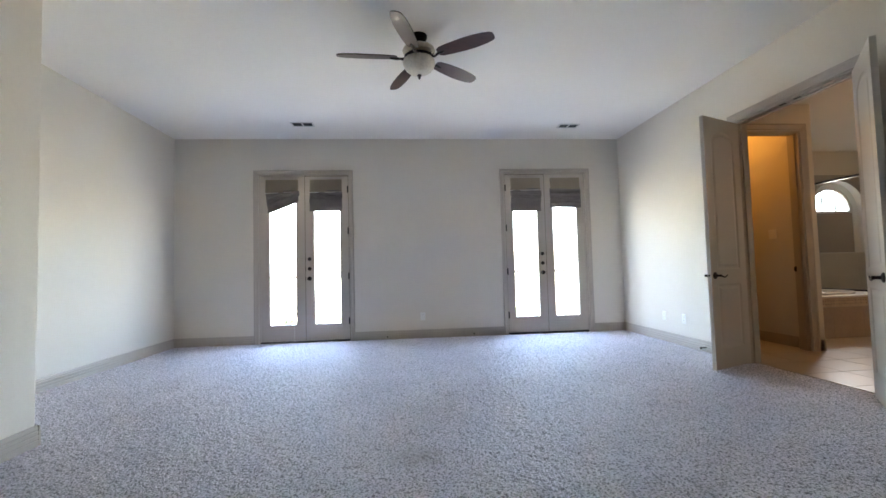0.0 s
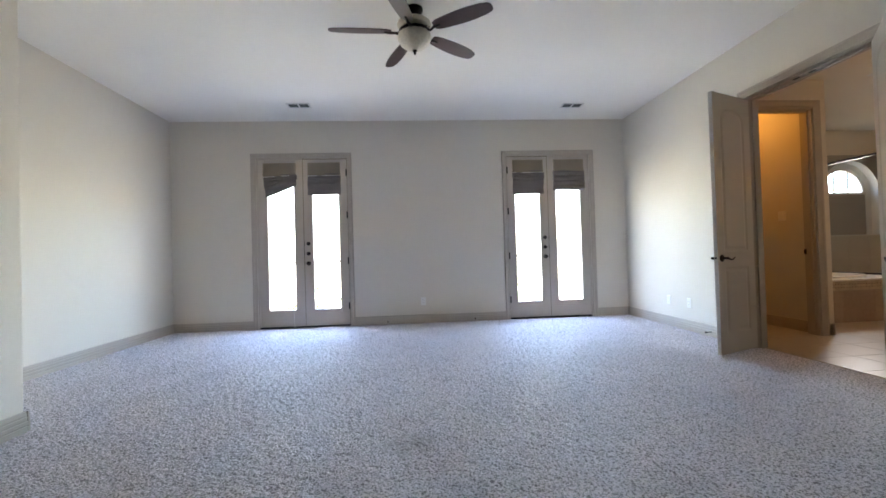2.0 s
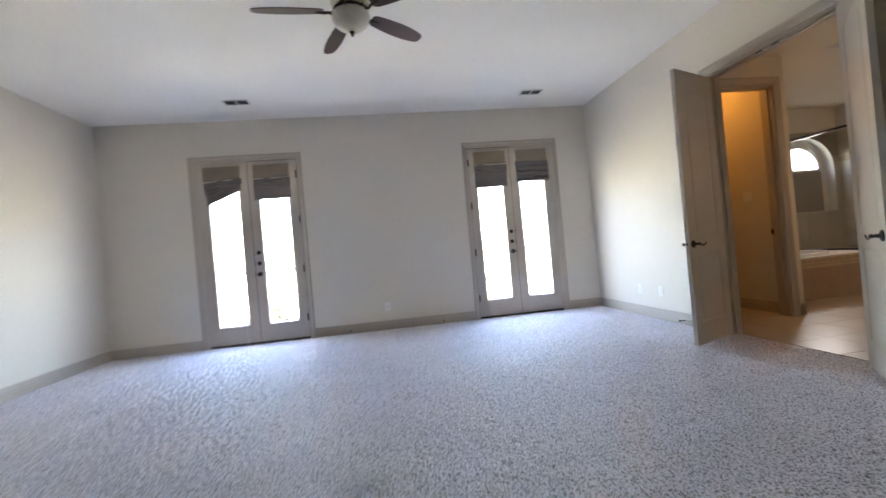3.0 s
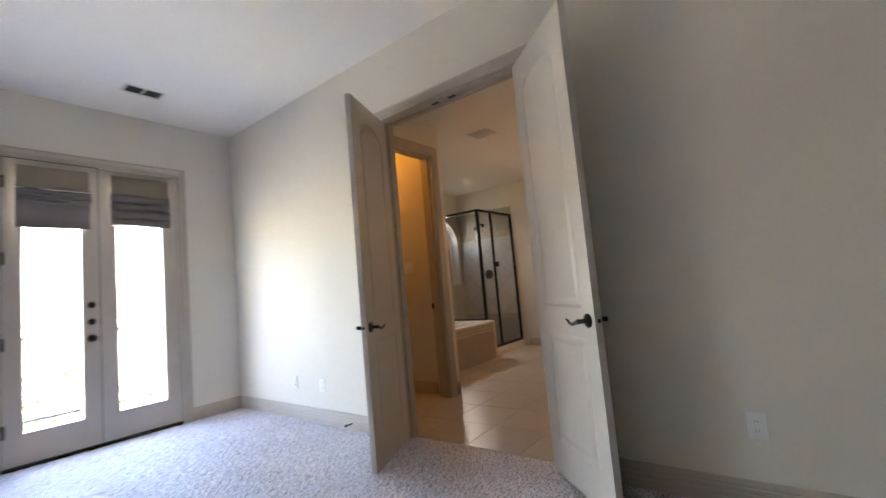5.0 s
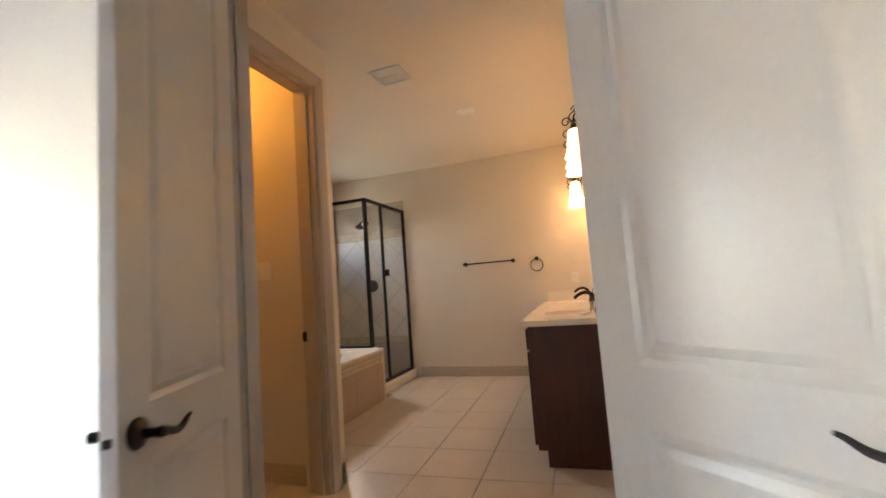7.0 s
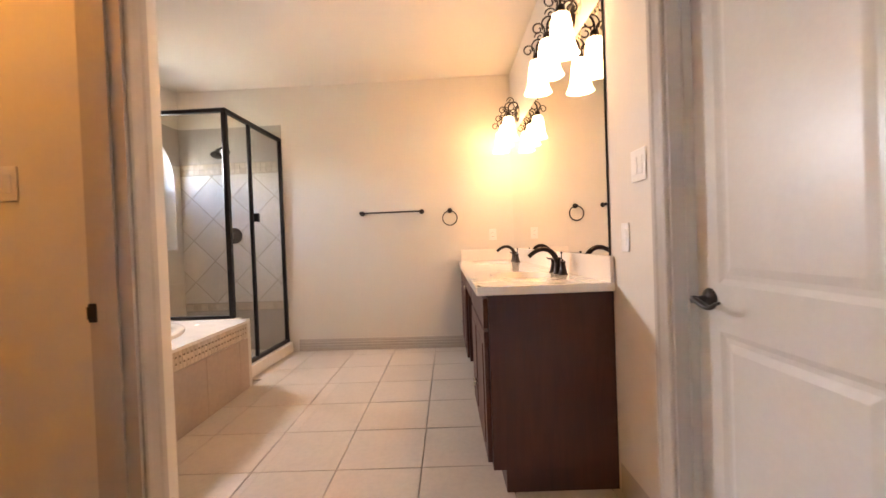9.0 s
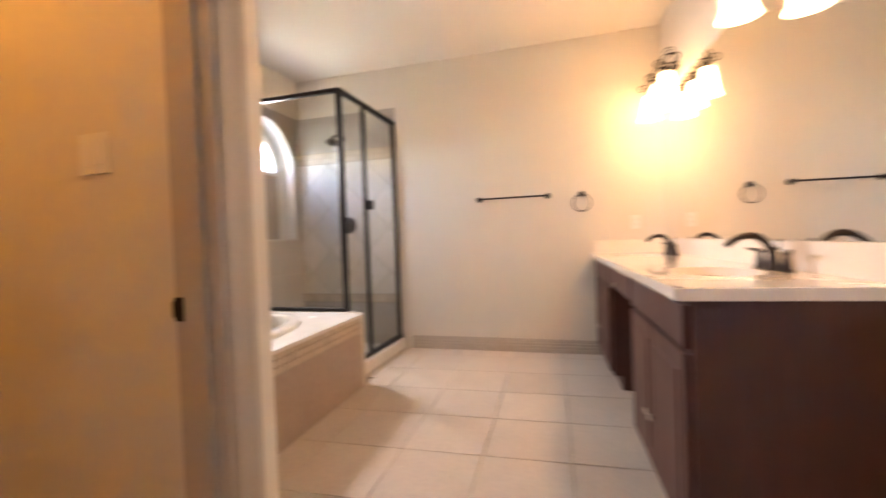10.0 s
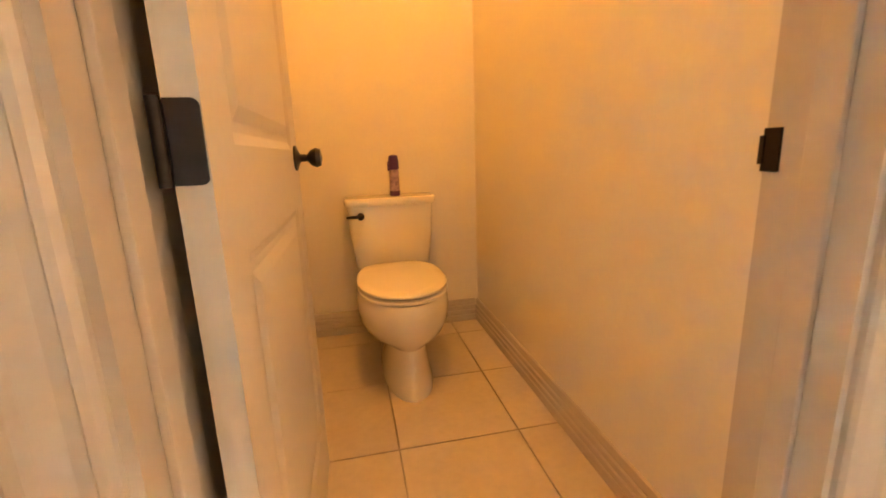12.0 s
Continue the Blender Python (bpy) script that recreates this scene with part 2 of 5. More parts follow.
def box(x0, x1, y0, y1, z0, z1, bevel=0.0, bm=None, seg=2):
    bm = bm or bmesh.new()
    m = Matrix.LocRotScale(((x0 + x1) / 2, (y0 + y1) / 2, (z0 + z1) / 2), None, (abs(x1 - x0), abs(y1 - y0), abs(z1 - z0)))
    r = bmesh.ops.create_cube(bm, size=1, matrix=m)
    if bevel:
        es = list({e for v in r["verts"] for e in v.link_edges})
        bmesh.ops.bevel(bm, geom=es, offset=bevel, segments=seg, profile=0.6, affect="EDGES")
    return bm


def loft(rings, bm=None, cap=True):
    """Skin between rings of equally many points."""
    bm = bm or bmesh.new()
    vs = [[bm.verts.new(p) for p in r] for r in rings]
    n = len(rings[0])
    for a, b in zip(vs, vs[1:]):
        for i in range(n):
            bm.faces.new((a[i], a[(i + 1) % n], b[(i + 1) % n], b[i]))
    if cap:
        bm.faces.new(vs[0][::-1])
        bm.faces.new(vs[-1])
    return bm


def lathe(profile, seg=24, m=Matrix.Identity(4), bm=None, cap=True, flute=0.0, flutes=0):
    rings = []
    for r, z in profile:
        ring = []
        for i in range(seg):
            a = 2 * math.pi * i / seg
            rr = max(r, 0.0005) * (1 + flute * math.cos(flutes * a))
            ring.append(m @ Vector((rr * math.cos(a), rr * math.sin(a), z)))
        rings.append(ring)
    return loft(rings, bm, cap)


def tube(points, radii, seg=10, bm=None):
    """A swept round bar through the points."""
    ps = [Vector(p) for p in points]
    if not hasattr(radii, "__len__"):
        radii = [radii] * len(ps)
    rings, up = [], None
    for i, p in enumerate(ps):
        d = (ps[min(i + 1, len(ps) - 1)] - ps[max(i - 1, 0)]).normalized()
        if up is None:
            up = d.orthogonal().normalized()
        up = (up - d * up.dot(d)).normalized()
        side = d.cross(up)
        rings.append([p + (up * math.cos(2 * math.pi * k / seg) + side * math.sin(2 * math.pi * k / seg)) * radii[i] for k in range(seg)])
    return loft(rings, bm)


def bezier(p0, p1, p2, p3, n=8):
    p0, p1, p2, p3 = map(Vector, (p0, p1, p2, p3))
    return [p0 * (1 - t) ** 3 + p1 * 3 * t * (1 - t) ** 2 + p2 * 3 * t * t * (1 - t) + p3 * t ** 3 for t in [i / n for i in range(n + 1)]]


def inset_poly(pts, d):
    """A convex outline (anticlockwise) drawn in by d."""
    n, out = len(pts), []
    for i in range(n):
        a, b, c = Vector(pts[i - 1]), Vector(pts[i]), Vector(pts[(i + 1) % n])
        e1, e2 = (b - a).normalized(), (c - b).normalized()
        n1, n2 = Vector((-e1.y, e1.x)), Vector((-e2.y, e2.x))
        k = (n1 + n2)
        out.append(b + k * (d / max(0.2, k.dot(n1))))
    return out


def prism(pts, at, h0, h1, chamfer=0.0, bm=None):
    """Extrude a flat outline; at(u, v, h) gives the place. chamfer draws in the outline at h1."""
    rings = [[at(p[0], p[1], h0) for p in pts]]
    if chamfer:
        s = 1 if h1 > h0 else -1
        rings.append([at(p[0], p[1], h1 - s * min(chamfer, abs(h1 - h0))) for p in pts])
        pts = inset_poly(pts, chamfer)
    rings.append([at(p[0], p[1], h1) for p in pts])
    return loft(rings, bm)


def clip_poly(pts, u0, u1, v0, v1):
    for k, lim, keep_more in ((0, u0, True), (0, u1, False), (1, v0, True), (1, v1, False)):
        out = []
        for i in range(len(pts)):
            a, b = pts[i - 1], pts[i]
            ia, ib = (a[k] >= lim) == keep_more, (b[k] >= lim) == keep_more
            if ia != ib:
                t = (lim - a[k]) / (b[k] - a[k])
                out.append((a[0] + t * (b[0] - a[0]), a[1] + t * (b[1] - a[1])))
            if ib:
                out.append(b)
        pts = out
        if len(pts) < 3:
            return []
    return pts


def area2(pts):
    return 0.5 * sum(pts[i - 1][0] * pts[i][1] - pts[i][0] * pts[i - 1][1] for i in range(len(pts)))


def wall(name, along, a0, a1, t0, t1, z0, z1, holes=(), label="off-white painted plaster wall", mat=None):
    """A wall along x or y with rectangular holes (a0, a1, bottom, top)."""
    bm = bmesh.new()

    def add(s0, s1, lo, hi):
        if s1 - s0 > 1e-4 and hi - lo > 1e-4:
            box(s0, s1, t0, t1, lo, hi, bm=bm) if along == "x" else box(t0, t1, s0, s1, lo, hi, bm=bm)
    at = a0
    for h0, h1, lo, hi in sorted(holes):
        add(at, h0, z0, z1)
        add(h0, h1, z0, lo)
        add(h0, h1, hi, z1)
        at = h1
    add(at, a1, z0, z1)
    return solid(name, bm, mat or WALL, label, "wall")


# ---- plan ----
W, E, N, S = -3.25, 3.55, 6.53, -6.0
NEAR_X, NEAR_Y = -2.19, 2.86
H = 3.055
BE, BN, BS, BH = 7.855, 6.44, 2.765, 2.82
EW = 3.67
WCS, WCN, WCE, WCW = 4.59, 6.32, 4.712, 3.80
FR = ((-2.125, -0.660), (1.607, 3.049))

wall("wall_north", "x", W - 0.15, E, N, N + 0.17, 0, H, [(a + 0.07, b - 0.07, 0, 2.52) for a, b in FR])
wall("wall_east", "y", S, N + 0.17, E, EW, 0, H, [(2.83, 4.07, 0, 2.475)])
wall("wall_west", "y", NEAR_Y, N, W - 0.15, W, 0, H)
bm = box(W - 0.15, NEAR_X, S, NEAR_Y, 0, H)
es = [e for e in bm.edges if all(abs(v.co.x - NEAR_X) < 1e-4 and abs(v.co.y - NEAR_Y) < 1e-4 for v in e.verts)]
bmesh.ops.bevel(bm, geom=es, offset=0.02, segments=4, profile=0.5, affect="EDGES")
solid("wall_entry", bm, WALL, "off-white painted plaster wall with a rounded corner", "wall", smooth=True)
wall("wall_south", "x", NEAR_X, EW, S - 0.15, S, 0, H)
solid("ceiling", box(W - 0.15, EW, S - 0.15, N + 0.17, H, H + 0.12), CEIL, "flat white painted bedroom ceiling", "ceiling")

wall("wall_bath_north", "x", EW, WCE + 0.103, WCN, N + 0.17, 0, BH, label="cream painted wall behind the toilet")
wall("wall_bath_east", "y", BS - 0.12, N + 0.17, BE, BE + 0.12, 0, BH, label="cream painted bathroom wall")
wall("wall_toilet_front", "x", EW, WCE, 4.45, WCS, 0, BH, [(3.832, 4.65, 0, 2.512)], label="cream painted wall of the toilet room")
bm = box(WCE, 4.815, 4.45, N + 0.17, 0, BH)
es = [e for e in bm.edges if all(abs(v.co.x - 4.815) < 1e-4 and abs(v.co.y - 4.45) < 1e-4 for v in e.verts)]
bmesh.ops.bevel(bm, geom=es, offset=0.02, segments=4, profile=0.5, affect="EDGES")
solid("wall_toilet_side", bm, WALL, "cream painted wall between toilet room and bathtub", "wall", smooth=True)
solid("ceiling_bath", box(EW, BE + 0.12, BS - 0.25, N + 0.17, BH, BH + 0.12), WALL, "cream painted bathroom ceiling", "ceiling")
# added block, brought forward to keep light out of the door's hinge gap
solid("wall_toilet_west", box(EW, WCW, WCS, WCN, 0, BH), WALL, "added cream wall block that keeps the gap behind the toilet room door dark", "wall")
wall("wall_closet", "x", EW, BE, 1.3, 1.4, 0, BH, label="plain wall of the closet behind the door")

# bath north wall with an arched niche for the window
AX, AZ, AR, ASILL = 7.25, 1.83, 0.50, 1.13


def arch(r, sill, n=20, cx=AX, cz=AZ):
    return [(cx - r, sill), (cx + r, sill)] + [(cx + r * math.cos(math.pi * i / n), cz + r * math.sin(math.pi * i / n)) for i in range(n + 1)]


bm = bmesh.new()
box(4.815, AX - AR, BN, N + 0.17, 0, BH, bm=bm)
box(AX + AR, BE, BN, N + 0.17, 0, BH, bm=bm)
box(AX - AR, AX + AR, BN, N + 0.17, 0, ASILL, bm=bm)
STEPS = 24
for i in range(STEPS):
    a0, a1 = math.pi * i / STEPS, math.pi * (i + 1) / STEPS
    u0, w0, u1, w1 = AX + AR * math.cos(a0), AZ + AR * math.sin(a0), AX + AR * math.cos(a1), AZ + AR * math.sin(a1)
    loft([[(u0, y, w0), (u0, y, BH), (u1, y, BH), (u1, y, w1)] for y in (BN, N + 0.17)], bm)
solid("wall_bath_window", bm, WALL, "cream painted bathroom wall with an arched window opening", "wall")

# floors
solid("floor_slab", box(W - 0.3, BE + 0.3, S - 0.3, N + 0.17, -0.25, -0.012), GROUT, "concrete floor slab under carpet and tiles", "floor")


def carpet():
    """Cut pile: a fine sheet with tufts standing up unevenly."""
    x0, x1, y0, y1, step = W, 3.645, -0.6, N, 0.0088
    nx, ny = int((x1 - x0) / step), int((y1 - y0) / step)
    rng = np.random.default_rng(4)
    gx, gy = np.meshgrid(np.linspace(x0, x1, nx), np.linspace(y0, y1, ny))

    def soft(a, k):
        for _ in range(k):
            a = (a + np.roll(a, 1, 0) + np.roll(a, -1, 0) + np.roll(a, 1, 1) + np.roll(a, -1, 1)) / 5
        return a / a.std()
    z = 0.0021 * soft(rng.standard_normal((ny, nx)), 1) + 0.0012 * soft(rng.standard_normal((ny, nx)), 0) + 0.0007 * soft(rng.standard_normal((ny, nx)), 12)
    z = np.clip(z, -0.009, 0.009) - 0.002
    jx, jy = rng.uniform(-0.4, 0.4, (2, ny, nx)) * step
    jx[:, 0] = jx[:, -1] = 0
    co = np.stack([gx + jx, gy + jy, z], -1).reshape(-1, 3)
    i = np.arange(nx * ny).reshape(ny, nx)
    f = np.stack([i[:-1, :-1], i[:-1, 1:], i[1:, 1:], i[1:, :-1]], -1).reshape(-1, 4)
    cx, cy = co[f[:, 0], 0], co[f[:, 0], 1]
    f = f[~((cx < NEAR_X - 0.05) & (cy < NEAR_Y - 0.05)) & ~((cx > E + 0.01) & ((cy < 2.84) | (cy > 4.05)))]
    me = bpy.data.meshes.new("carpet")
    me.vertices.add(len(co)), me.loops.add(f.size), me.polygons.add(len(f))
    me.vertices.foreach_set("co", co.ravel())
    me.loops.foreach_set("vertex_index", f.ravel().astype(np.int32))
    me.polygons.foreach_set("loop_start", np.arange(0, f.size, 4, dtype=np.int32))
    me.update(calc_edges=True)
    me.polygons.foreach_set("use_smooth", np.ones(len(f), bool))
    me.materials.append(CARPET)
    return tagged(new("floor", me), "light grey textured cut-pile bedroom carpet", "carpet", "", "structure")


carpet()
solid("floor_entry", box(NEAR_X, E, S, -0.6, -0.02, -0.003), CARPET, "light grey carpet of the entry behind", "carpet")


# ---- trim ----
BASE_PROFILE = [(0, 0), (0.016, 0), (0.016, 0.034), (0.013, 0.038), (0.016, 0.044), (0.016, 0.062), (0.012, 0.067), (0.014, 0.072), (0.014, 0.088), (0.009, 0.094), (0.011, 0.1), (0.007, 0.122), (0, 0.126)]


def baseboard(x0, y0, x1, y1):
    """Skirting from one point to the other, the room on its left."""
    d = Vector((x1 - x0, y1 - y0))
    nrm = Vector((-d.y, d.x)).normalized()
    rings = [[(x + nrm.x * p, y + nrm.y * p, q - 0.01 if q == 0 else q) for p, q in BASE_PROFILE] for x, y in ((x0, y0), (x1, y1))]
    return solid("baseboard", loft(rings), TRIM, "greige painted stepped skirting board", "baseboard")


for seg in ((E, N, FR[1][1] + 0.001, N), (FR[1][0] - 0.001, N, FR[0][1] + 0.001, N), (FR[0][0] - 0.001, N, W, N),
            (W, N - 0.017, W, NEAR_Y), (W + 0.017, NEAR_Y, NEAR_X + 0.016, NEAR_Y), (NEAR_X, NEAR_Y - 0.001, NEAR_X, S),
            (NEAR_X + 0.017, S, E, S), (E, S + 0.017, E, 2.745), (E, 4.155, E, N - 0.017),
            (BE, 3.33, BE, 5.20), 
            (WCE, WCS + 0.09, WCE, WCN), (WCE - 0.017, WCN, WCW, WCN), (WCW, WCN - 0.017, WCW, WCS),
            (4.815, 4.452, 4.815, 5.13), (4.735, 4.45, 4.815, 4.45)):
    x0, y0, x1, y1 = seg
    baseboard(x0, y0, x1, y1)

CASE_PROFILE = [(0, 0), (0, 0.010), (0.006, 0.015), (0.014, 0.016), (0.018, 0.012), (0.030, 0.013), (0.052, 0.018), (0.060, 0.022), (0.072, 0.023), (0.078, 0.019), (0.085, 0.019), (0.085, 0)]


def casing(name, along, face, out, a0, a1, top, width=0.085, label="greige painted moulded door casing"):
    """Moulding round an opening from a0 to a1 on the wall plane `face`; out is +1 or -1."""
    k = width / 0.085
    prof = [(p * k, q) for p, q in CASE_PROFILE]

    def at(a, z, q):
        return (a, face + out * q, z) if along == "x" else (face + out * q, a, z)
    t = thing(name, label, "door casing", kind="structure")
    for sgn, a in ((-1, a0), (1, a1)):
        part("casing_side", loft([[at(a + sgn * p, z if i == 0 else z + p, q) for p, q in prof] for i, z in enumerate((-0.012, top))]), TRIM, t)
    part("casing_head", loft([[at(a + sgn * p, top + p, q) for p, q in prof] for sgn, a in ((-1, a0), (1, a1))]), TRIM, t)
    return t


def jamb(name, along, a0, a1, t0, t1, top, stop=None, mat=None):
    """Lining of an opening: two sides and a head, with a door stop."""
    t = thing(name, "greige painted door jamb lining", "door jamb", kind="structure")
    mat = mat or TRIM
    for nm, r in (("jamb_side", (a0 - 0.02, a0, -0.012, top + 0.02)), ("jamb_side", (a1, a1 + 0.02, -0.012, top + 0.02)), ("jamb_head", (a0, a1, top, top + 0.02))):
        bm = box(r[0], r[1], t0, t1, r[2], r[3]) if along == "x" else box(t0, t1, r[0], r[1], r[2], r[3])
        part(nm, bm, mat, t)
    if stop:
        s0, s1 = stop
        for nm, r in (("door_stop", (a0, a0 + 0.011, -0.012, top)), ("door_stop", (a1 - 0.011, a1, -0.012, top)), ("door_stop", (a0 + 0.011, a1 - 0.011, top - 0.011, top))):
            bm = box(r[0], r[1], s0, s1, r[2], r[3], 0.003) if along == "x" else box(s0, s1, r[0], r[1], r[2], r[3], 0.003)
            part(nm, bm, mat, t)
    return t


# ---- interior doors ----
def lever(parent, x, z, face, side, out):
    """Lever handle with a round rose. side: the way the lever points along x; out: +1 or -1 across the leaf."""
    def turn(r, h):
        return Matrix.Translation((x, face, z)) @ Matrix.Rotation(radians(-90 * out), 4, "X")
    rose = part("handle_rose", lathe([(0.033, 0), (0.034, 0.004), (0.030, 0.010), (0.020, 0.014), (0.012, 0.018), (0.010, 0.042), (0.012, 0.046), (0.012, 0.058), (0.004, 0.062)], 28, turn(0, 0)), BRONZE, parent, "oil-rubbed bronze rose", True)
    y = face + out * 0.052
    pts = bezier((x, y, z), (x + side * 0.035, y, z - 0.004), (x + side * 0.055, y, z - 0.022), (x + side * 0.085, y, z - 0.012)) + bezier((x + side * 0.085, y, z - 0.012), (x + side * 0.1, y, z - 0.006), (x + side * 0.108, y, z + 0.004), (x + side * 0.122, y, z + 0.005))[1:]
    n = len(pts)
    part("handle_lever", tube(pts, [0.0105 - 0.0062 * i / (n - 1) for i in range(n)], 10), BRONZE, rose, "oil-rubbed bronze wave lever", True)


def knob(parent, x, z, face, out):
    m = Matrix.Translation((x, face, z)) @ Matrix.Rotation(radians(-90 * out), 4, "X")
    part("door_knob", lathe([(0.031, 0), (0.031, 0.005), (0.018, 0.010), (0.010, 0.014), (0.009, 0.03), (0.020, 0.040), (0.025, 0.052), (0.021, 0.063), (0.006, 0.067)], 28, m), BRONZE, parent, "oil-rubbed bronze knob", True)


def panel_door(name, w, h, m, label, arched=True):
    """Two-panel moulded leaf; hinge side at x = 0, thickness across y."""
    t = thing(name, label, "door", m)
    th, st, lock0, lock1, bot, top = 0.0175, 0.105, 0.815, 0.955, 0.20, 0.13
    part("slab", box(0, w, -th + 0.007, th - 0.007, 0.012, h), DOORP, t)
    u0, u1 = st, w - st
    rise = 0.13 if arched else 0.0

    def arc(n=12):
        mid, half = (u0 + u1) / 2, (u1 - u0) / 2
        return [(mid + half * math.cos(math.pi * i / n), h - top - rise + rise * math.sin(math.pi * i / n) ** 0.8) for i in range(n + 1)]
    for out in (-1, 1):
        def at(u, v, q):
            return (u, out * (th - 0.007 + q), v)
        bm = bmesh.new()
        for r in ((0, u0, 0.012, h), (u1, w, 0.012, h), (u0, u1, 0.012, bot), (u0, u1, lock0, lock1)):
            prism([(r[0], r[2]), (r[1], r[2]), (r[1], r[3]), (r[0], r[3])], at, -0.001, 0.007, bm=bm)
        a = arc()
        for p, q in zip(a, a[1:]):
            prism([(p[0], p[1]), (p[0], h), (q[0], h), (q[0], q[1])], at, -0.001, 0.007, bm=bm)
        part("leaf_frame", bm, DOORP, t)
        low = [(u0, bot), (u1, bot), (u1, lock0), (u0, lock0)]
        high = [(u0, lock1), (u1, lock1)] + (a if arched else [(u1, h - top), (u0, h - top)])
        for pts in (low, high):
            bm = bmesh.new()
            # sloping moulding down from the stiles and raised field
            ring0, ring1 = pts, [tuple(p) for p in inset_poly(pts, 0.016)]
            n = len(pts)
            for i in range(n):
                j = (i + 1) % n
                bm.faces.new([bm.verts.new(at(*p, q)) for p, q in ((ring0[i], 0.0069), (ring0[j], 0.0069), (ring1[j], 0.0012), (ring1[i], 0.0012))])
            field = [tuple(p) for p in inset_poly(pts, 0.030)]
            fo = [at(*p, 0.0006) for p in field]
            fi = [at(*p, 0.0062) for p in inset_poly(field, 0.022)]
            loft([fo, fi], bm)
            part("panel", bm, DOORP, t)
    return t


def hinge(parent, x, y, z, m=None):
    b = tube([(x, y, z - 0.045), (x, y, z + 0.045)], 0.006, 10)
    part("hinge", b, BRONZE, parent, "dark bronze hinge", True)


# double doors to the bathroom
jamb("door_frame_double", "y", 2.85, 4.05, E - 0.002, EW + 0.002, 2.455, (3.60, 3.635))
casing("casing_double", "y", E, -1, 2.838, 4.062, 2.467)
casing("casing_double_inner", "y", EW, 1, 2.838, 4.062, 2.467)
LW, RW, LH = 0.608, 0.645, 2.445
dl = panel_door("double_door_leaf", LW, LH, pose(3.545, 4.046, 0, 0, 0, 180 + 23.6), "greige painted two-panel door leaf standing half open")
dr = panel_door("double_door_leaf", RW, LH, pose(3.545, 2.854, 0, 0, 0, 180 + 48.6), "greige painted two-panel door leaf swung wide open")
for leaf, lw in ((dl, LW), (dr, RW)):
    for out in (-1, 1):
        lever(leaf, lw - 0.058, 0.90, out * 0.0175, -1, out)
    part("latch", box(lw - 0.001, lw + 0.011, -0.007, 0.007, 0.892, 0.910, 0.003), BRONZE, leaf, "bronze latch bolt")
    for z in (0.25, 0.95, 1.6, 2.25):
        hinge(leaf, 0.0, -0.016 if leaf is dl else 0.016, z)
catch = thing("ball_catch", "dark bronze ball catch strikes in the head of the frame", "door hardware")
for y in (3.378, 3.530):
    part("strike_plate", box(3.575, 3.598, y - 0.03, y + 0.03, 2.451, 2.4555, 0.002), BRONZE, catch)

# toilet room door, open inwards against the wall
jamb("door_frame_toilet", "x", 3.852, 4.63, 4.448, WCS + 0.002, 2.492, (4.49, 4.53))
casing("casing_toilet", "x", 4.45, -1, 3.840, 4.642, 2.504)
wd = panel_door("toilet_door", 0.74, 2.482, pose(3.896, 4.555, 0, 0, 0, 89.4), "greige painted two-panel door standing open into the toilet room")
for out in (-1, 1):
    knob(wd, 0.68, 0.935, out * 0.0175, out)
for z in (0.30, 0.955, 1.55, 2.2):
    plate_pts = [(0.0165, z + 0.042), (-0.0165 + 0.008, z + 0.042)] + [(-0.0085 - 0.008 * math.sin(q * math.pi / 8), z + 0.034 + 0.008 * math.cos(q * math.pi / 8)) for q in range(1, 5)] + [(-0.0085 - 0.008 * math.cos(q * math.pi / 8), z - 0.034 - 0.008 * math.sin(q * math.pi / 8)) for q in range(1, 5)] + [(0.0165, z - 0.042)]
    hp = part("hinge", prism(plate_pts, lambda u, v, q: (q, u, v), 0.0005, -0.0025), BRONZE, wd, "dark bronze hinge leaf")
    part("hinge_pin", tube([(-0.008, 0.022, z - 0.043), (-0.008, 0.022, z + 0.043)], 0.0065, 10), BRONZE, hp, "", True)
strike = thing("strike_plate", "dark bronze strike plate on the door jamb", "door hardware")
part("plate", box(4.6265, 4.6305, 4.568, 4.594, 0.895, 0.955, 0.001), BRONZE, strike)
part("lip", box(4.6245, 4.6285, 4.590, 4.598, 0.905, 0.945, 0.001), BRONZE, strike)

# ---- french doors ----


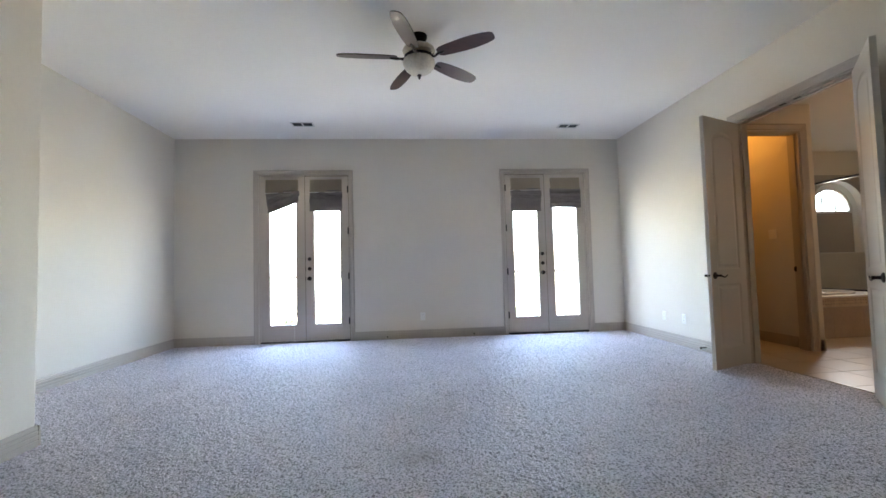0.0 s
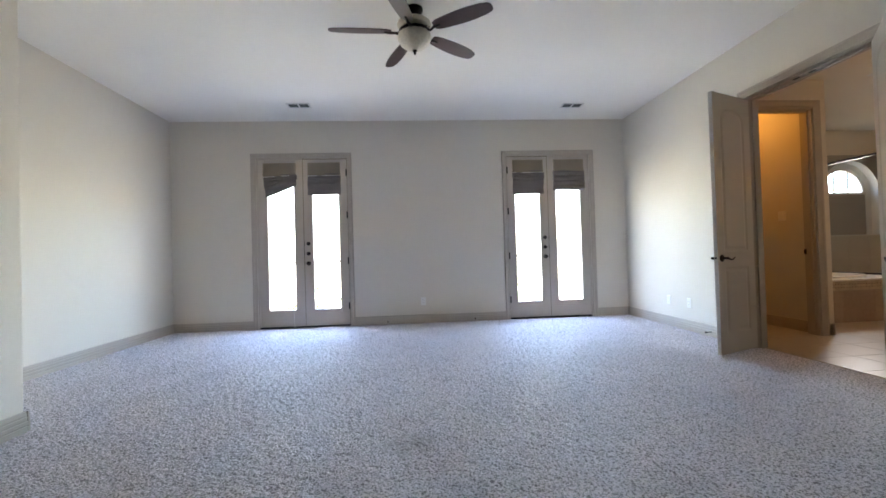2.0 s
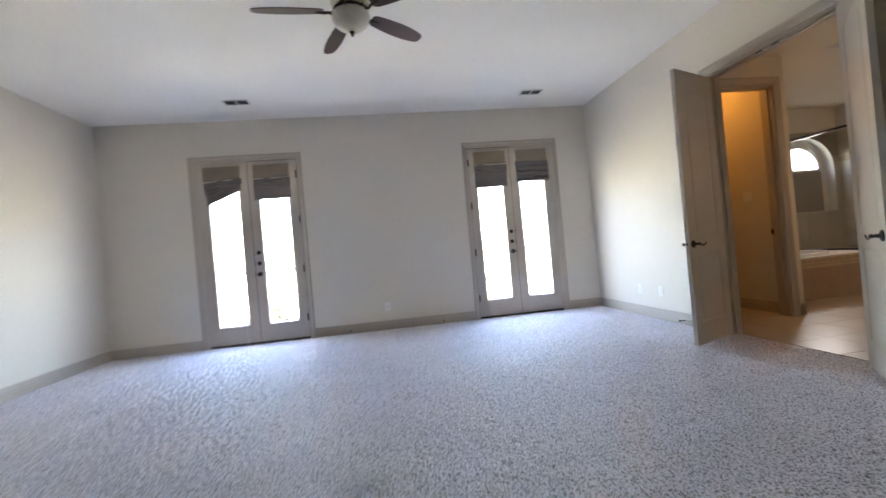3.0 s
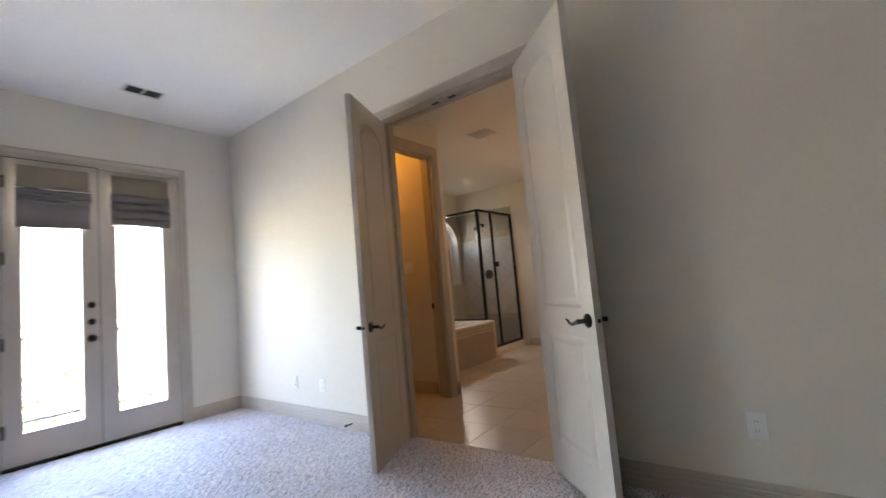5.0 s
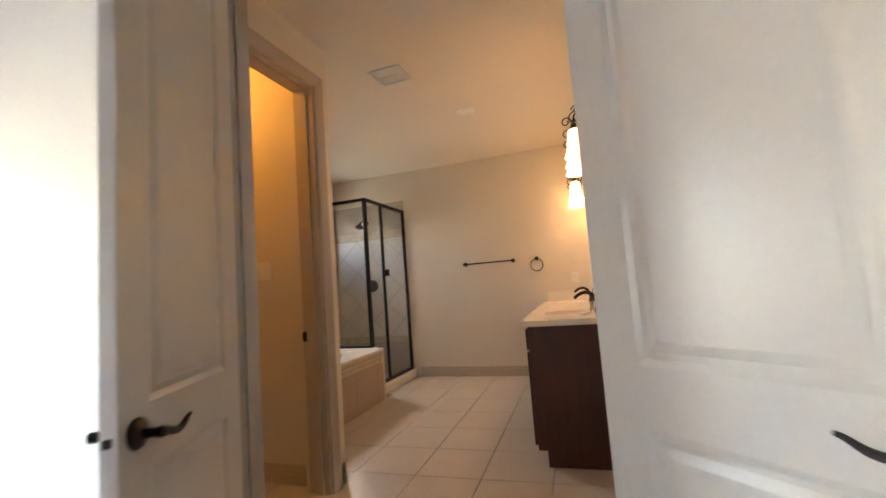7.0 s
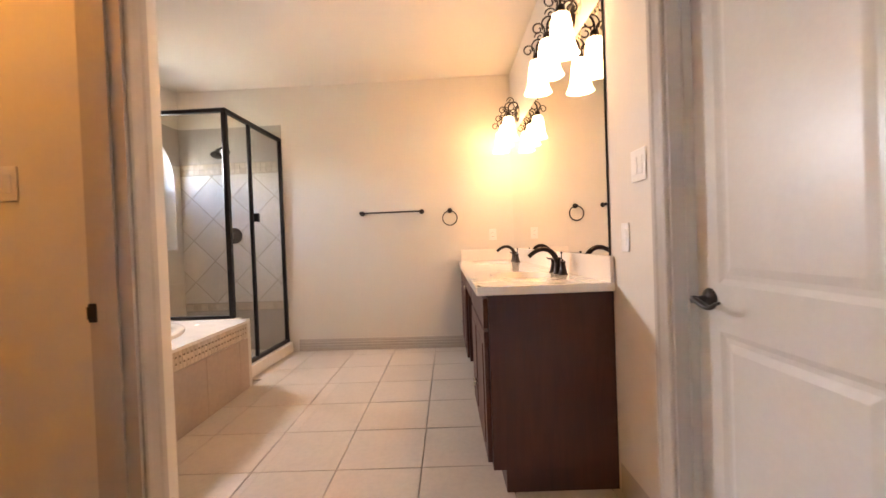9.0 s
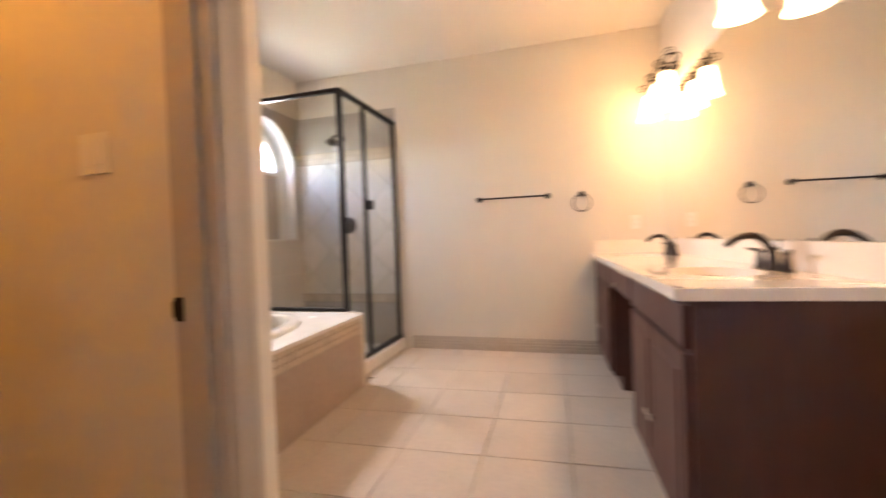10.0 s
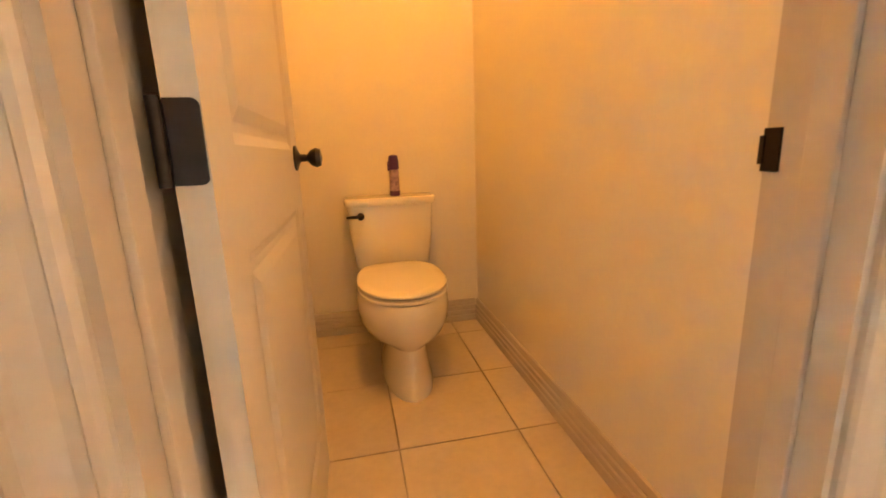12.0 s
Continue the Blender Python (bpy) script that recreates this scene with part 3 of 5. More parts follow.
def french_unit(name, x0, x1, active_left, label):
    """Pair of glazed leaves in a frame; one leaf opens."""
    t = thing(name, label, "french door", kind="structure")
    j0, j1, top = x0 + (0.075 if active_left else 0.095), x1 - (0.095 if active_left else 0.075), 2.49
    y0, y1 = N + 0.012, N + 0.055
    for nm, r in (("frame_side", (x0 + 0.072, j0 - 0.003, 0, 2.518)), ("frame_side", (j1 + 0.003, x1 - 0.072, 0, 2.518)), ("frame_head", (j0 - 0.003, j1 + 0.003, top + 0.003, 2.518))):
        part(nm, box(r[0], r[1], N + 0.002, N + 0.12, r[2], r[3]), TRIM, t)
    part("threshold", box(j0, j1, N - 0.012, N + 0.16, -0.012, 0.022, 0.003), BLACK, t, "dark bronze threshold")
    mid = (j0 + j1) / 2
    gw = 0.385
    for left in (True, False):
        a, b = (j0, mid - 0.003) if left else (mid + 0.003, j1)
        c = (a + b) / 2
        g0, g1, gz0, gz1 = c - gw / 2, c + gw / 2, 0.26, 2.345
        leaf = part("door_leaf", bmesh.new(), TRIM, t)
        bm = bmesh.new()
        for r in ((a, g0, 0.026, top), (g1, b, 0.026, top), (g0, g1, 0.026, gz0), (g0, g1, gz1, top)):
            box(r[0], r[1], y0, y1, r[2], r[3], bm=bm)
        # raised glazing bead
        for r in ((g0 - 0.018, g0 + 0.004, gz0 - 0.018, gz1 + 0.018), (g1 - 0.004, g1 + 0.018, gz0 - 0.018, gz1 + 0.018), (g0 + 0.004, g1 - 0.004, gz0 - 0.018, gz0 + 0.004), (g0 + 0.004, g1 - 0.004, gz1 - 0.004, gz1 + 0.018)):
            box(r[0], r[1], y0 - 0.007, y1 + 0.007, r[2], r[3], 0.003, bm=bm, seg=1)
        bmesh.ops.recalc_face_normals(bm, faces=bm.faces)
        bm.to_mesh(leaf.data)
        bm.free()
        p = part("pane", box(g0, g1, N + 0.03, N + 0.036, gz0, gz1), PANE, leaf)
        p.visible_shadow = False
        if left == active_left:
            sx = b - 0.062 if left else a + 0.058
            for k, z in enumerate((1.235, 1.088, 0.942)):
                m = Matrix.Translation((sx, y0, z)) @ Matrix.Rotation(radians(90), 4, "X")
                r = 0.028 if k < 2 else 0.031
                part("deadbolt" if k < 2 else "door_knob", lathe([(r, 0), (r, 0.006), (r * 0.7, 0.012), (r * 0.62, 0.02 + 0.02 * (k == 2)), (r * 0.85, 0.026 + 0.026 * (k == 2)), (0.003, 0.032 + 0.03 * (k == 2))], 20, m), BRONZE, leaf, "dark bronze lock", True)
                ex = b + 0.001 if left else a - 0.001
                part("lock_edge", box(ex - 0.004, ex + 0.004, y0 - 0.004, y0 + 0.008, z - 0.028, z + 0.028), BRONZE, leaf)
            hx = a if left else b
            for z in (0.30, 0.97, 1.65, 2.28):
                part("hinge", tube([(hx + (0.007 if left else -0.007), y0 - 0.016, z - 0.05), (hx + (0.007 if left else -0.007), y0 - 0.016, z + 0.05)], 0.011, 10), BRONZE, leaf, "dark bronze hinge", True)
            # dark strip laid in for the shade in the gap above the leaf
            part("leaf_gap", box(a - 0.002, b + 0.002, y0 - 0.0012, y0 + 0.010, top - 0.003, top + 0.003), BLACK, leaf)
    # likewise dark strips for the shade in the upright gaps
    for gx in (j0 - 0.0015, j1 + 0.0015):
        if (gx < mid) == active_left:
            part("leaf_gap", box(gx - 0.0035, gx + 0.0035, y0 - 0.0012, y0 + 0.004, 0.026, top), BLACK, t)
    part("meeting_stile", box(mid - 0.0028, mid + 0.0028, y0 + 0.012, y1, 0.026, top), TRIM, t)
    part("leaf_gap", box(mid - 0.0029, mid + 0.0029, y0 + 0.003, y0 + 0.0115, 0.026, top), BLACK, t)
    casing(name + "_casing", "x", N, -1, x0 + 0.07, x1 - 0.07, 2.505, 0.07, label="greige painted casing round the french doors")
    return mid, gw


french_unit("french_door_1", *FR[0], False, "greige painted french doors with full-height glass")
french_unit("french_door_2", *FR[1], True, "greige painted french doors with full-height glass")


def roman_shade(cx, width, top, bottom, folds, tilt, label):
    """Roman blind: a headed flat panel above, gathered folds below."""
    t = thing("roman_shade", label, "blind", Matrix.Translation((cx, N + 0.004, 0)))
    h = width / 2
    mid = top - 0.20
    part("cord_lock", box(h - 0.035, h - 0.018, -0.050, -0.044, top - 0.030, top - 0.008, 0.003), CORD, t, "small pale cord lock")
    part("headrail", box(-h + 0.01, h - 0.01, -0.045, 0.0, top - 0.03, top, 0.004), SHADE_TOP, t)
    rings = []
    n = 14
    for k, z in enumerate(np.linspace(top + 0.004, mid, 7)):
        ring = []
        for i in range(n + 1):
            x = -h + 2 * h * i / n
            ring.append((x, -0.052 - 0.014 * k / 6 + 0.003 * math.sin(5 * i / n + k), z + tilt * 0.03 * (x / h) * k / 6))
        rings.append(ring + [(p[0], p[1] + 0.006, p[2]) for p in ring[::-1]])
    part("flat_panel", loft(rings), SHADE_TOP, t, "khaki woven fabric panel", True)
    # gathered stack
    z, k = mid, 0
    span = mid - bottom
    if folds:
        part("back_panel", box(-h, h, -0.046, -0.040, bottom + 0.03, mid + 0.05), SHADE_LOW, t)
        for k in range(folds):
            zz = mid + 0.035 - (span + 0.035) * k / folds
            rings = []
            for i in range(n + 1):
                x = -h - 0.006 + (2 * h + 0.012) * i / n
                dz = -tilt * 0.14 * (x / h) + 0.005 * math.sin(3.1 * i / n * 2 + k * 2)
                r = span / folds * 0.62
                rings.append([(x, -0.05 - 0.026 * math.cos(a) - 0.004 * k % 0.01, zz - r + dz + r * math.sin(a)) for a in [2 * math.pi * q / 10 for q in range(10)]])
            part("fold", loft(rings), SHADE_LOW, t, "", True)
    else:
        rings = []
        for q, zz in enumerate(np.linspace(mid + 0.04, bottom, 8)):
            ring = []
            for i in range(n + 1):
                x = -h - 0.004 + (2 * h + 0.008) * i / n
                x += 0.11 * tilt * (q / 7) * (1 - i / n)
                ring.append((x, -0.062 + 0.012 * math.sin(q * 1.4) + 0.007 * math.sin(6 * i / n + q * 1.7), zz + tilt * 0.30 * (q / 7) ** 0.8 * (x / h) * 0.75))
            rings.append(ring + [(p[0], p[1] + 0.010, p[2]) for p in ring[::-1]])
        part("lower_panel", loft(rings), SHADE_LOW, t, "grey lining side of the lowered fold", True)
        # pale colour paints the thin line of light passing at the rod
        part("dowel", tube([(-h - 0.004 + (2 * h + 0.008) * i / n, -0.066, mid + 0.010 + tilt * 0.03 * (-h + 2 * h * i / n) / h) for i in range(n + 1)], 0.0032, 8), CORD, t, "stiffening rod, coloured pale for the line of light passing there", True)
        rng = random.Random(int(cx * 100))
        for f in range(4):
            zf, amp = mid - 0.012 - f * 0.028, 0.010 + 0.004 * f
            a, b = (-h * (0.95 - 0.25 * f * tilt), h * (1.04 + 0.1 * tilt)) if f < 3 or tilt else (-h, h)
            ph = rng.uniform(0, 6)
            part("fold", tube([(a + (b - a) * i / n, -0.070 - 0.006 * math.sin(ph + 5 * i / n), zf + tilt * (0.05 + 0.05 * f) * (-1 + 2 * i / n) + 0.005 * math.sin(ph + 9 * i / n)) for i in range(n + 1)], [0.013 + 0.008 * math.sin(ph + 7 * i / n) ** 2 + 0.010 * tilt * (i / n) for i in range(n + 1)], 8), SHADE_LOW, t, "", True)
    return t


J = [(FR[0][0] + 0.095, FR[0][1] - 0.075), (FR[1][0] + 0.075, FR[1][1] - 0.095)]
LEAFC = [(a + (b - a) * f) for a, b in J for f in (0.25, 0.75)]
roman_shade(LEAFC[0] + 0.005, 0.47, 2.42, 1.99, 0, 0.4, "khaki roman blind hanging crooked, its lower fold slipped")
roman_shade(LEAFC[1], 0.47, 2.42, 1.945, 0, 0.0, "khaki roman blind with a grey lowered fold")
roman_shade(LEAFC[2], 0.47, 2.42, 1.90, 0, 0.0, "khaki roman blind with a grey lowered fold")
roman_shade(LEAFC[3], 0.47, 2.42, 1.955, 4, 0.0, "khaki roman blind gathered into grey folds")
cord = thing("blind_cord", "thin white pull cord hanging beside the french door", "cord")
part("cord", tube(bezier((-1.545, N - 0.02, 2.0), (-1.54, N - 0.02, 1.4), (-1.56, N - 0.02, 0.6), (-1.535, N - 0.03, 0.006), 14), 0.0022, 6), CORD, cord)
cord2 = thing("blind_cord", "thin white pull cord hanging beside the french door", "cord")
part("cord", tube(bezier((-0.865, N - 0.02, 1.95), (-0.86, N - 0.02, 1.4), (-0.87, N - 0.02, 0.7), (-0.85, N - 0.025, 0.22), 12), 0.0022, 6), CORD, cord2)

# ---- outside ----
solid("ground", box(-400, 400, N + 0.17, 600, -3.5, -3.2), GROUND, "dry grass and scrub ground far below the balcony", "ground")
solid("balcony_floor", box(-4, 3.9, N + 0.17, N + 1.9, -0.25, -0.04), CONCRETE, "pale concrete balcony floor", "balcony")
rail = thing("balcony_railing", "thin dark iron balcony railing", "railing")
ry = N + 1.8
part("top_rail", box(-4, 3.9, ry - 0.02, ry + 0.02, 0.925, 0.975, 0.004), IRON, rail)
part("bottom_rail", box(-4, 3.9, ry - 0.015, ry + 0.015, 0.05, 0.075, 0.004), IRON, rail)
for i in range(14):
    x = -3.95 + i * 0.6
    part("post", box(x - 0.01, x + 0.01, ry - 0.01, ry + 0.01, -0.04, 0.94), IRON, rail)


def bush(x, y, z, r, seed):
    rng = random.Random(seed)
    bm = bmesh.new()
    for _ in range(260):
        v = Vector((rng.gauss(0, 1), rng.gauss(0, 1), rng.gauss(0, 1))).normalized() * r * rng.uniform(0.5, 1.05)
        c = Vector((x, y, z)) + Vector((v.x, v.y, abs(v.z) * 1.3))
        d1 = Vector((rng.uniform(-1, 1), rng.uniform(-1, 1), rng.uniform(-1, 1))).normalized() * 0.14
        d2 = d1.orthogonal().normalized() * 0.07
        bm.faces.new([bm.verts.new(p) for p in (c - d1, c + d2, c + d1, c - d2)])
    t = thing("tree", "green leafy tree beyond the balcony", "tree")
    part("trunk", tube([(x, y, -3.3), (x + 0.05, y, z * 0.5 - 1.6), (x, y, z + r * 0.5)], [0.12, 0.09, 0.05], 8), BLADE, t)
    part("crown", bm, LEAF, t)


for k, (x, y, z, r) in enumerate(((-2.3, 12, -1.2, 1.1), (2.3, 11.5, -1.0, 1.0), (3.3, 12.5, -1.1, 1.0), (-0.6, 13.5, -1.3, 1.0))):
    bush(x, y, z, r, k)

# ---- bathtub and shower ----
TX0, TX1, TY0, TY1, TZ = 4.815, 6.70, 5.155, BN, 0.547
tub = thing("bathtub", "white oval drop-in bathtub set in a tiled deck", "bathtub")
TC = (5.72, 5.80)


def oval(a, b, z, n=40, c=TC, p=2.4):
    return [(c[0] + a * math.copysign(abs(math.cos(t)) ** (2 / p), math.cos(t)), c[1] + b * math.copysign(abs(math.sin(t)) ** (2 / p), math.sin(t)), z) for t in [2 * math.pi * i / n for i in range(n)]]


rim = [oval(0.80, 0.50, TZ), oval(0.80, 0.50, TZ + 0.022), oval(0.785, 0.485, TZ + 0.034), oval(0.73, 0.43, TZ + 0.034), oval(0.71, 0.41, TZ + 0.022), oval(0.68, 0.38, TZ - 0.05), oval(0.60, 0.33, TZ - 0.30), oval(0.52, 0.27, TZ - 0.38)]
bm = loft(rim, cap=False)
bm.faces.new([bm.verts.new(p) for p in rim[-1]])
part("basin", bm, ACRYLIC, tub, "white acrylic basin", True)
deck = thing("tub_surround", "tiled tub surround with pale marble top and mosaic band", "tub surround", kind="structure")
bm = bmesh.new()
hole = oval(0.76, 0.46, TZ)
n = len(hole)


def edge_point(p):
    dx, dy = p[0] - TC[0], p[1] - TC[1]
    k = min(((TX1 + 0.0 - TC[0]) / dx if dx > 0 else (TX0 - TC[0]) / dx) if abs(dx) > 1e-6 else 9, ((TY1 - TC[1]) / dy if dy > 0 else (TY0 - 0.02 - TC[1]) / dy) if abs(dy) > 1e-6 else 9)
    return (TC[0] + dx * k, TC[1] + dy * k)


outer = [edge_point(p) for p in hole]
for i in range(n):
    j = (i + 1) % n
    for z0 in (TZ,):
        bm.faces.new([bm.verts.new(q) for q in ((hole[i][0], hole[i][1], TZ), (hole[j][0], hole[j][1], TZ), (*outer[j], TZ), (*outer[i], TZ))])
for cx, cy in ((TX0, TY0 - 0.02), (TX1, TY0 - 0.02), (TX1, TY1), (TX0, TY1)):
    near = sorted(outer, key=lambda q: (q[0] - cx) ** 2 + (q[1] - cy) ** 2)[:2]
    bm.faces.new([bm.verts.new((q[0], q[1], TZ)) for q in (near[0], near[1], (cx, cy))])
for f in list(bm.faces):
    if f.normal.z < 0:
        f.normal_flip()
part("deck_top", bm, DECK, deck, "pale polished marble deck")
part("deck_edge", box(TX0, TX1, TY0 - 0.02, TY0 + 0.01, TZ - 0.022, TZ - 0.0005, 0.002), DECK, deck)
part("deck_body", box(TX0, TX1 - 0.004, TY0 + 0.006, TY0 + 0.05, -0.01, TZ - 0.024), GROUT, deck)
part("deck_end", box(TX1 - 0.05, TX1 + 0.06, TY0 + 0.006, TY1, -0.01, TZ - 0.002), SHTILE, deck)

# the tub's front runs askew like the vanity wall
TUB_TURN = pose(TX1, 5.145, 0, 0, 0, 2.6) @ pose(-TX1, -TY0 + 0.02, 0)
tub.matrix_world = deck.matrix_world = TUB_TURN

# ---- shower ----
SX, SY, SH = 6.787, 5.33, 2.275
sh = thing("shower_enclosure", "glass corner shower enclosure with dark bronze frame", "shower")
FRW = 0.014


def bar(x0, x1, y0, y1, z0, z1, name="frame_bar"):
    return part(name, box(x0, x1, y0, y1, z0, z1, 0.003, seg=1), DARKFRAME, sh)


bar(SX - 0.02, SX + 0.02, SY - 0.02, SY + 0.02, TZ, SH - 0.032, "corner_post")
bar(SX - 0.022, BE, SY - 0.02, SY + 0.02, SH - 0.032, SH, "header")
bar(SX - 0.02, SX + 0.02, SY + 0.02, BN, SH - 0.032, SH, "header")
bar(SX - 0.018, SX + 0.018, SY + 0.02, BN, TZ - 0.001, TZ + 0.024, "sill")
bar(BE - 0.03, BE, SY - 0.018, SY + 0.018, 0.13, SH - 0.032, "wall_post")
bar(7.165, 7.195, SY - 0.015, SY + 0.015, 0.13, SH - 0.032, "door_post")
bar(6.76, BE, SY - 0.022, SY + 0.022, 0.102, 0.132, "sill")
for nm, r in (("side_pane", (SX - 0.004, SX + 0.004, SY + 0.02, BN, TZ + 0.024, SH - 0.032)), ("fixed_pane", (SX + 0.02, 7.165, SY - 0.004, SY + 0.004, 0.132, SH - 0.032)), ("door_pane", (7.195, BE - 0.03, SY - 0.004, SY + 0.004, 0.132, SH - 0.032))):
    part(nm, box(*r), SHGLASS, sh)
part("door_handle", box(7.20, 7.245, SY - 0.045, SY - 0.005, 1.36, 1.44, 0.004), DARKFRAME, sh, "dark bronze pull handle")
solid("shower_curb", box(TX1 + 0.0605, BE - 0.001, SY - 0.06, SY + 0.06, -0.01, 0.1, 0.006), DECK, "pale marble shower curb", "curb")
part("knee_face", box(TX1 - 0.002, SX + 0.06, SY - 0.06, TY1, -0.01, TZ - 0.006), SHTILE, deck)
solid("shower_floor", box(SX + 0.001, BE, SY + 0.061, BN, -0.01, 0.03), ACRYLIC, "pale shower pan", "shower floor")

valve = thing("shower_valve", "round dark bronze shower valve plate with a lever", "shower valve")
mv = Matrix.Translation((BE - 0.012, 5.86, 1.26)) @ Matrix.Rotation(radians(-90), 4, "Y")
part("plate", lathe([(0.085, 0), (0.085, 0.006), (0.07, 0.014), (0.03, 0.018), (0.026, 0.05), (0.006, 0.056)], 32, mv), BRONZE, valve, "", True)
part("lever", tube([(BE - 0.055, 5.86, 1.26), (BE - 0.075, 5.86, 1.22), (BE - 0.08, 5.86, 1.18)], [0.010, 0.008, 0.006]), BRONZE, valve, "", True)
head = thing("hand_shower", "dark bronze shower head on a bent arm", "shower head")
part("arm", tube(bezier((BE - 0.012, 5.90, 2.16), (BE - 0.09, 5.90, 2.20), (BE - 0.14, 5.90, 2.19), (BE - 0.19, 5.90, 2.13)), 0.011), BRONZE, head, "", True)
part("flange", lathe([(0.035, 0), (0.03, 0.01), (0.014, 0.014)], 20, Matrix.Translation((BE - 0.012, 5.90, 2.16)) @ Matrix.Rotation(radians(-90), 4, "Y")), BRONZE, head, "", True)
part("spray_head", lathe([(0.016, 0.03), (0.022, 0.0), (0.055, -0.035), (0.058, -0.05), (0.05, -0.055)], 24, Matrix.Translation((BE - 0.20, 5.90, 2.125)) @ Matrix.Rotation(radians(25), 4, "Y")), BRONZE, head, "", True)

# ---- arched window ----
win = thing("window_arch", "arched bathroom window, glass above a grey panel", "window", kind="structure")
yw = BN + 0.13


def atw(u, v, q):
    return (u, yw + q, v)


bm = bmesh.new()
NA = 24
for r0, r1, q0, q1 in ((0.40, 0.499, -0.01, 0.05), (0.365, 0.405, 0.0, 0.045)):
    for i in range(NA):
        a0, a1 = math.pi * i / NA, math.pi * (i + 1) / NA
        loft([[(AX + r * math.cos(a), yw + q, AZ + r * math.sin(a)) for r, a in ((r0, a0), (r1, a0), (r1, a1), (r0, a1))] for q in (q0, q1)], bm)
for sg in (-1, 1):
    box(AX + sg * 0.40, AX + sg * 0.499, yw - 0.01, yw + 0.05, ASILL, AZ, bm=bm)
part("window_frame", bm, WHITE, win, "white arched frame")
part("window_rail", box(AX - 0.40, AX + 0.40, yw - 0.004, yw + 0.045, AZ - 0.03, AZ + 0.006), WHITE, win)
for u in (-0.125, 0.125):
    part("mullion", box(AX + u - 0.006, AX + u + 0.006, yw + 0.01, yw + 0.03, AZ + 0.006, AZ + 0.36), IRON, win, "thin grey glazing bar")
part("pane", prism([(AX + 0.375 * math.cos(math.pi * i / NA), AZ + 0.375 * math.sin(math.pi * i / NA)) for i in range(NA + 1)], atw, 0.018, 0.024), DIM_PANE, win)
part("infill_panel", box(AX - 0.40, AX + 0.40, yw + 0.0, yw + 0.045, ASILL, AZ - 0.03), SHTILE_D, win, "grey panel covering the lower window")
part("reveal_lining", loft([[(AX + (r) * math.cos(math.pi * i / NA), y, AZ + r * math.sin(math.pi * i / NA)) for i in range(NA + 1)] + [(AX + (r - 0.006) * math.cos(math.pi * i / NA), y, AZ + (r - 0.006) * math.sin(math.pi * i / NA)) for i in range(NA, -1, -1)] for r, y in ((0.4995, BN - 0.006), (0.4995, yw - 0.01))]), WHITE, win, "white painted reveal", True)
for sg in (-1, 1):
    part("reveal_side", box(AX + sg * 0.4935, AX + sg * 0.4995, BN - 0.006, yw - 0.01, ASILL, AZ), WHITE, win)
part("window_sill", box(AX - 0.493, AX + 0.493, BN - 0.006, yw - 0.01, ASILL, ASILL + 0.008), WHITE, win)

def plate(name, label, m, w, h, rockers=1, sockets=False):
    """Wall plate: x across, y up, z out of the wall."""
    t = thing(name, label, "outlet" if sockets else "switch", m)
    part("cover", box(-w / 2, w / 2, -h / 2, h / 2, 0.0005, 0.006, 0.0025), PLASTIC, t)
    for i in range(rockers):
        u = (i - (rockers - 1) / 2) * 0.046
        if sockets:
            for v in (-0.02, 0.02):
                s = part("socket", box(u - 0.016, u + 0.016, v - 0.014, v + 0.014, 0.005, 0.0075, 0.003), PLASTIC, t)
                for k in (-0.006, 0.006):
                    part("slot", box(u + k - 0.001, u + k + 0.001, v - 0.004, v + 0.005, 0.0066, 0.0078), BLACK, s)
        else:
            part("rocker", box(u - 0.0165, u + 0.0165, -0.033, 0.033, 0.005, 0.0085, 0.002), PLASTIC, t)
    return t


def on_wall(x, y, z, facing):
    r = {"w": pose(0, 0, 0, 90, 0, -90), "e": pose(0, 0, 0, 90, 0, 90), "n": pose(0, 0, 0, 90, 0, 180), "s": pose(0, 0, 0, 90, 0, 0)}[facing]
    return Matrix.Translation((x, y, z)) @ r



# ---- vanity side ----
# this wall stands a little askew to the rest; it is built straight and turned as a whole
standing = set(scene.objects)
wall("wall_bath_south", "x", EW - 0.06, BE + 0.06, BS - 0.12, BS, 0, BH, [(4.0, 4.755, 0, 2.46)], label="cream painted bathroom wall")
baseboard(5.215, BS, 4.845, BS)
baseboard(3.91, BS, EW, BS)
# closet door, closed
jamb("door_frame_closet", "x", 4.02, 4.735, BS - 0.122, BS + 0.002, 2.44, (BS - 0.07, BS - 0.04))
casing("casing_closet", "x", BS, 1, 4.008, 4.747, 2.452)
cd = panel_door("closet_door", 0.708, 2.43, pose(4.024, BS - 0.092, 0), "greige painted two-panel closet door, closed")
lever(cd, 0.645, 0.905, 0.0175, -1, 1)

# ---- vanity ----
VX0, VY = 5.23, 3.335
van = thing("vanity_cabinet", "dark cherry stained wooden bathroom vanity cabinet", "cabinet")


def cab_box(x0, x1, parent):
    part("body", box(x0, x1, BS + 0.003, VY - 0.02, 0.10, 0.868, 0.001), CABWOOD, parent)
    part("toe_kick", box(x0 + 0.001, x1 - 0.001, BS + 0.003, VY - 0.075, -0.008, 0.10), CABWOOD, parent)


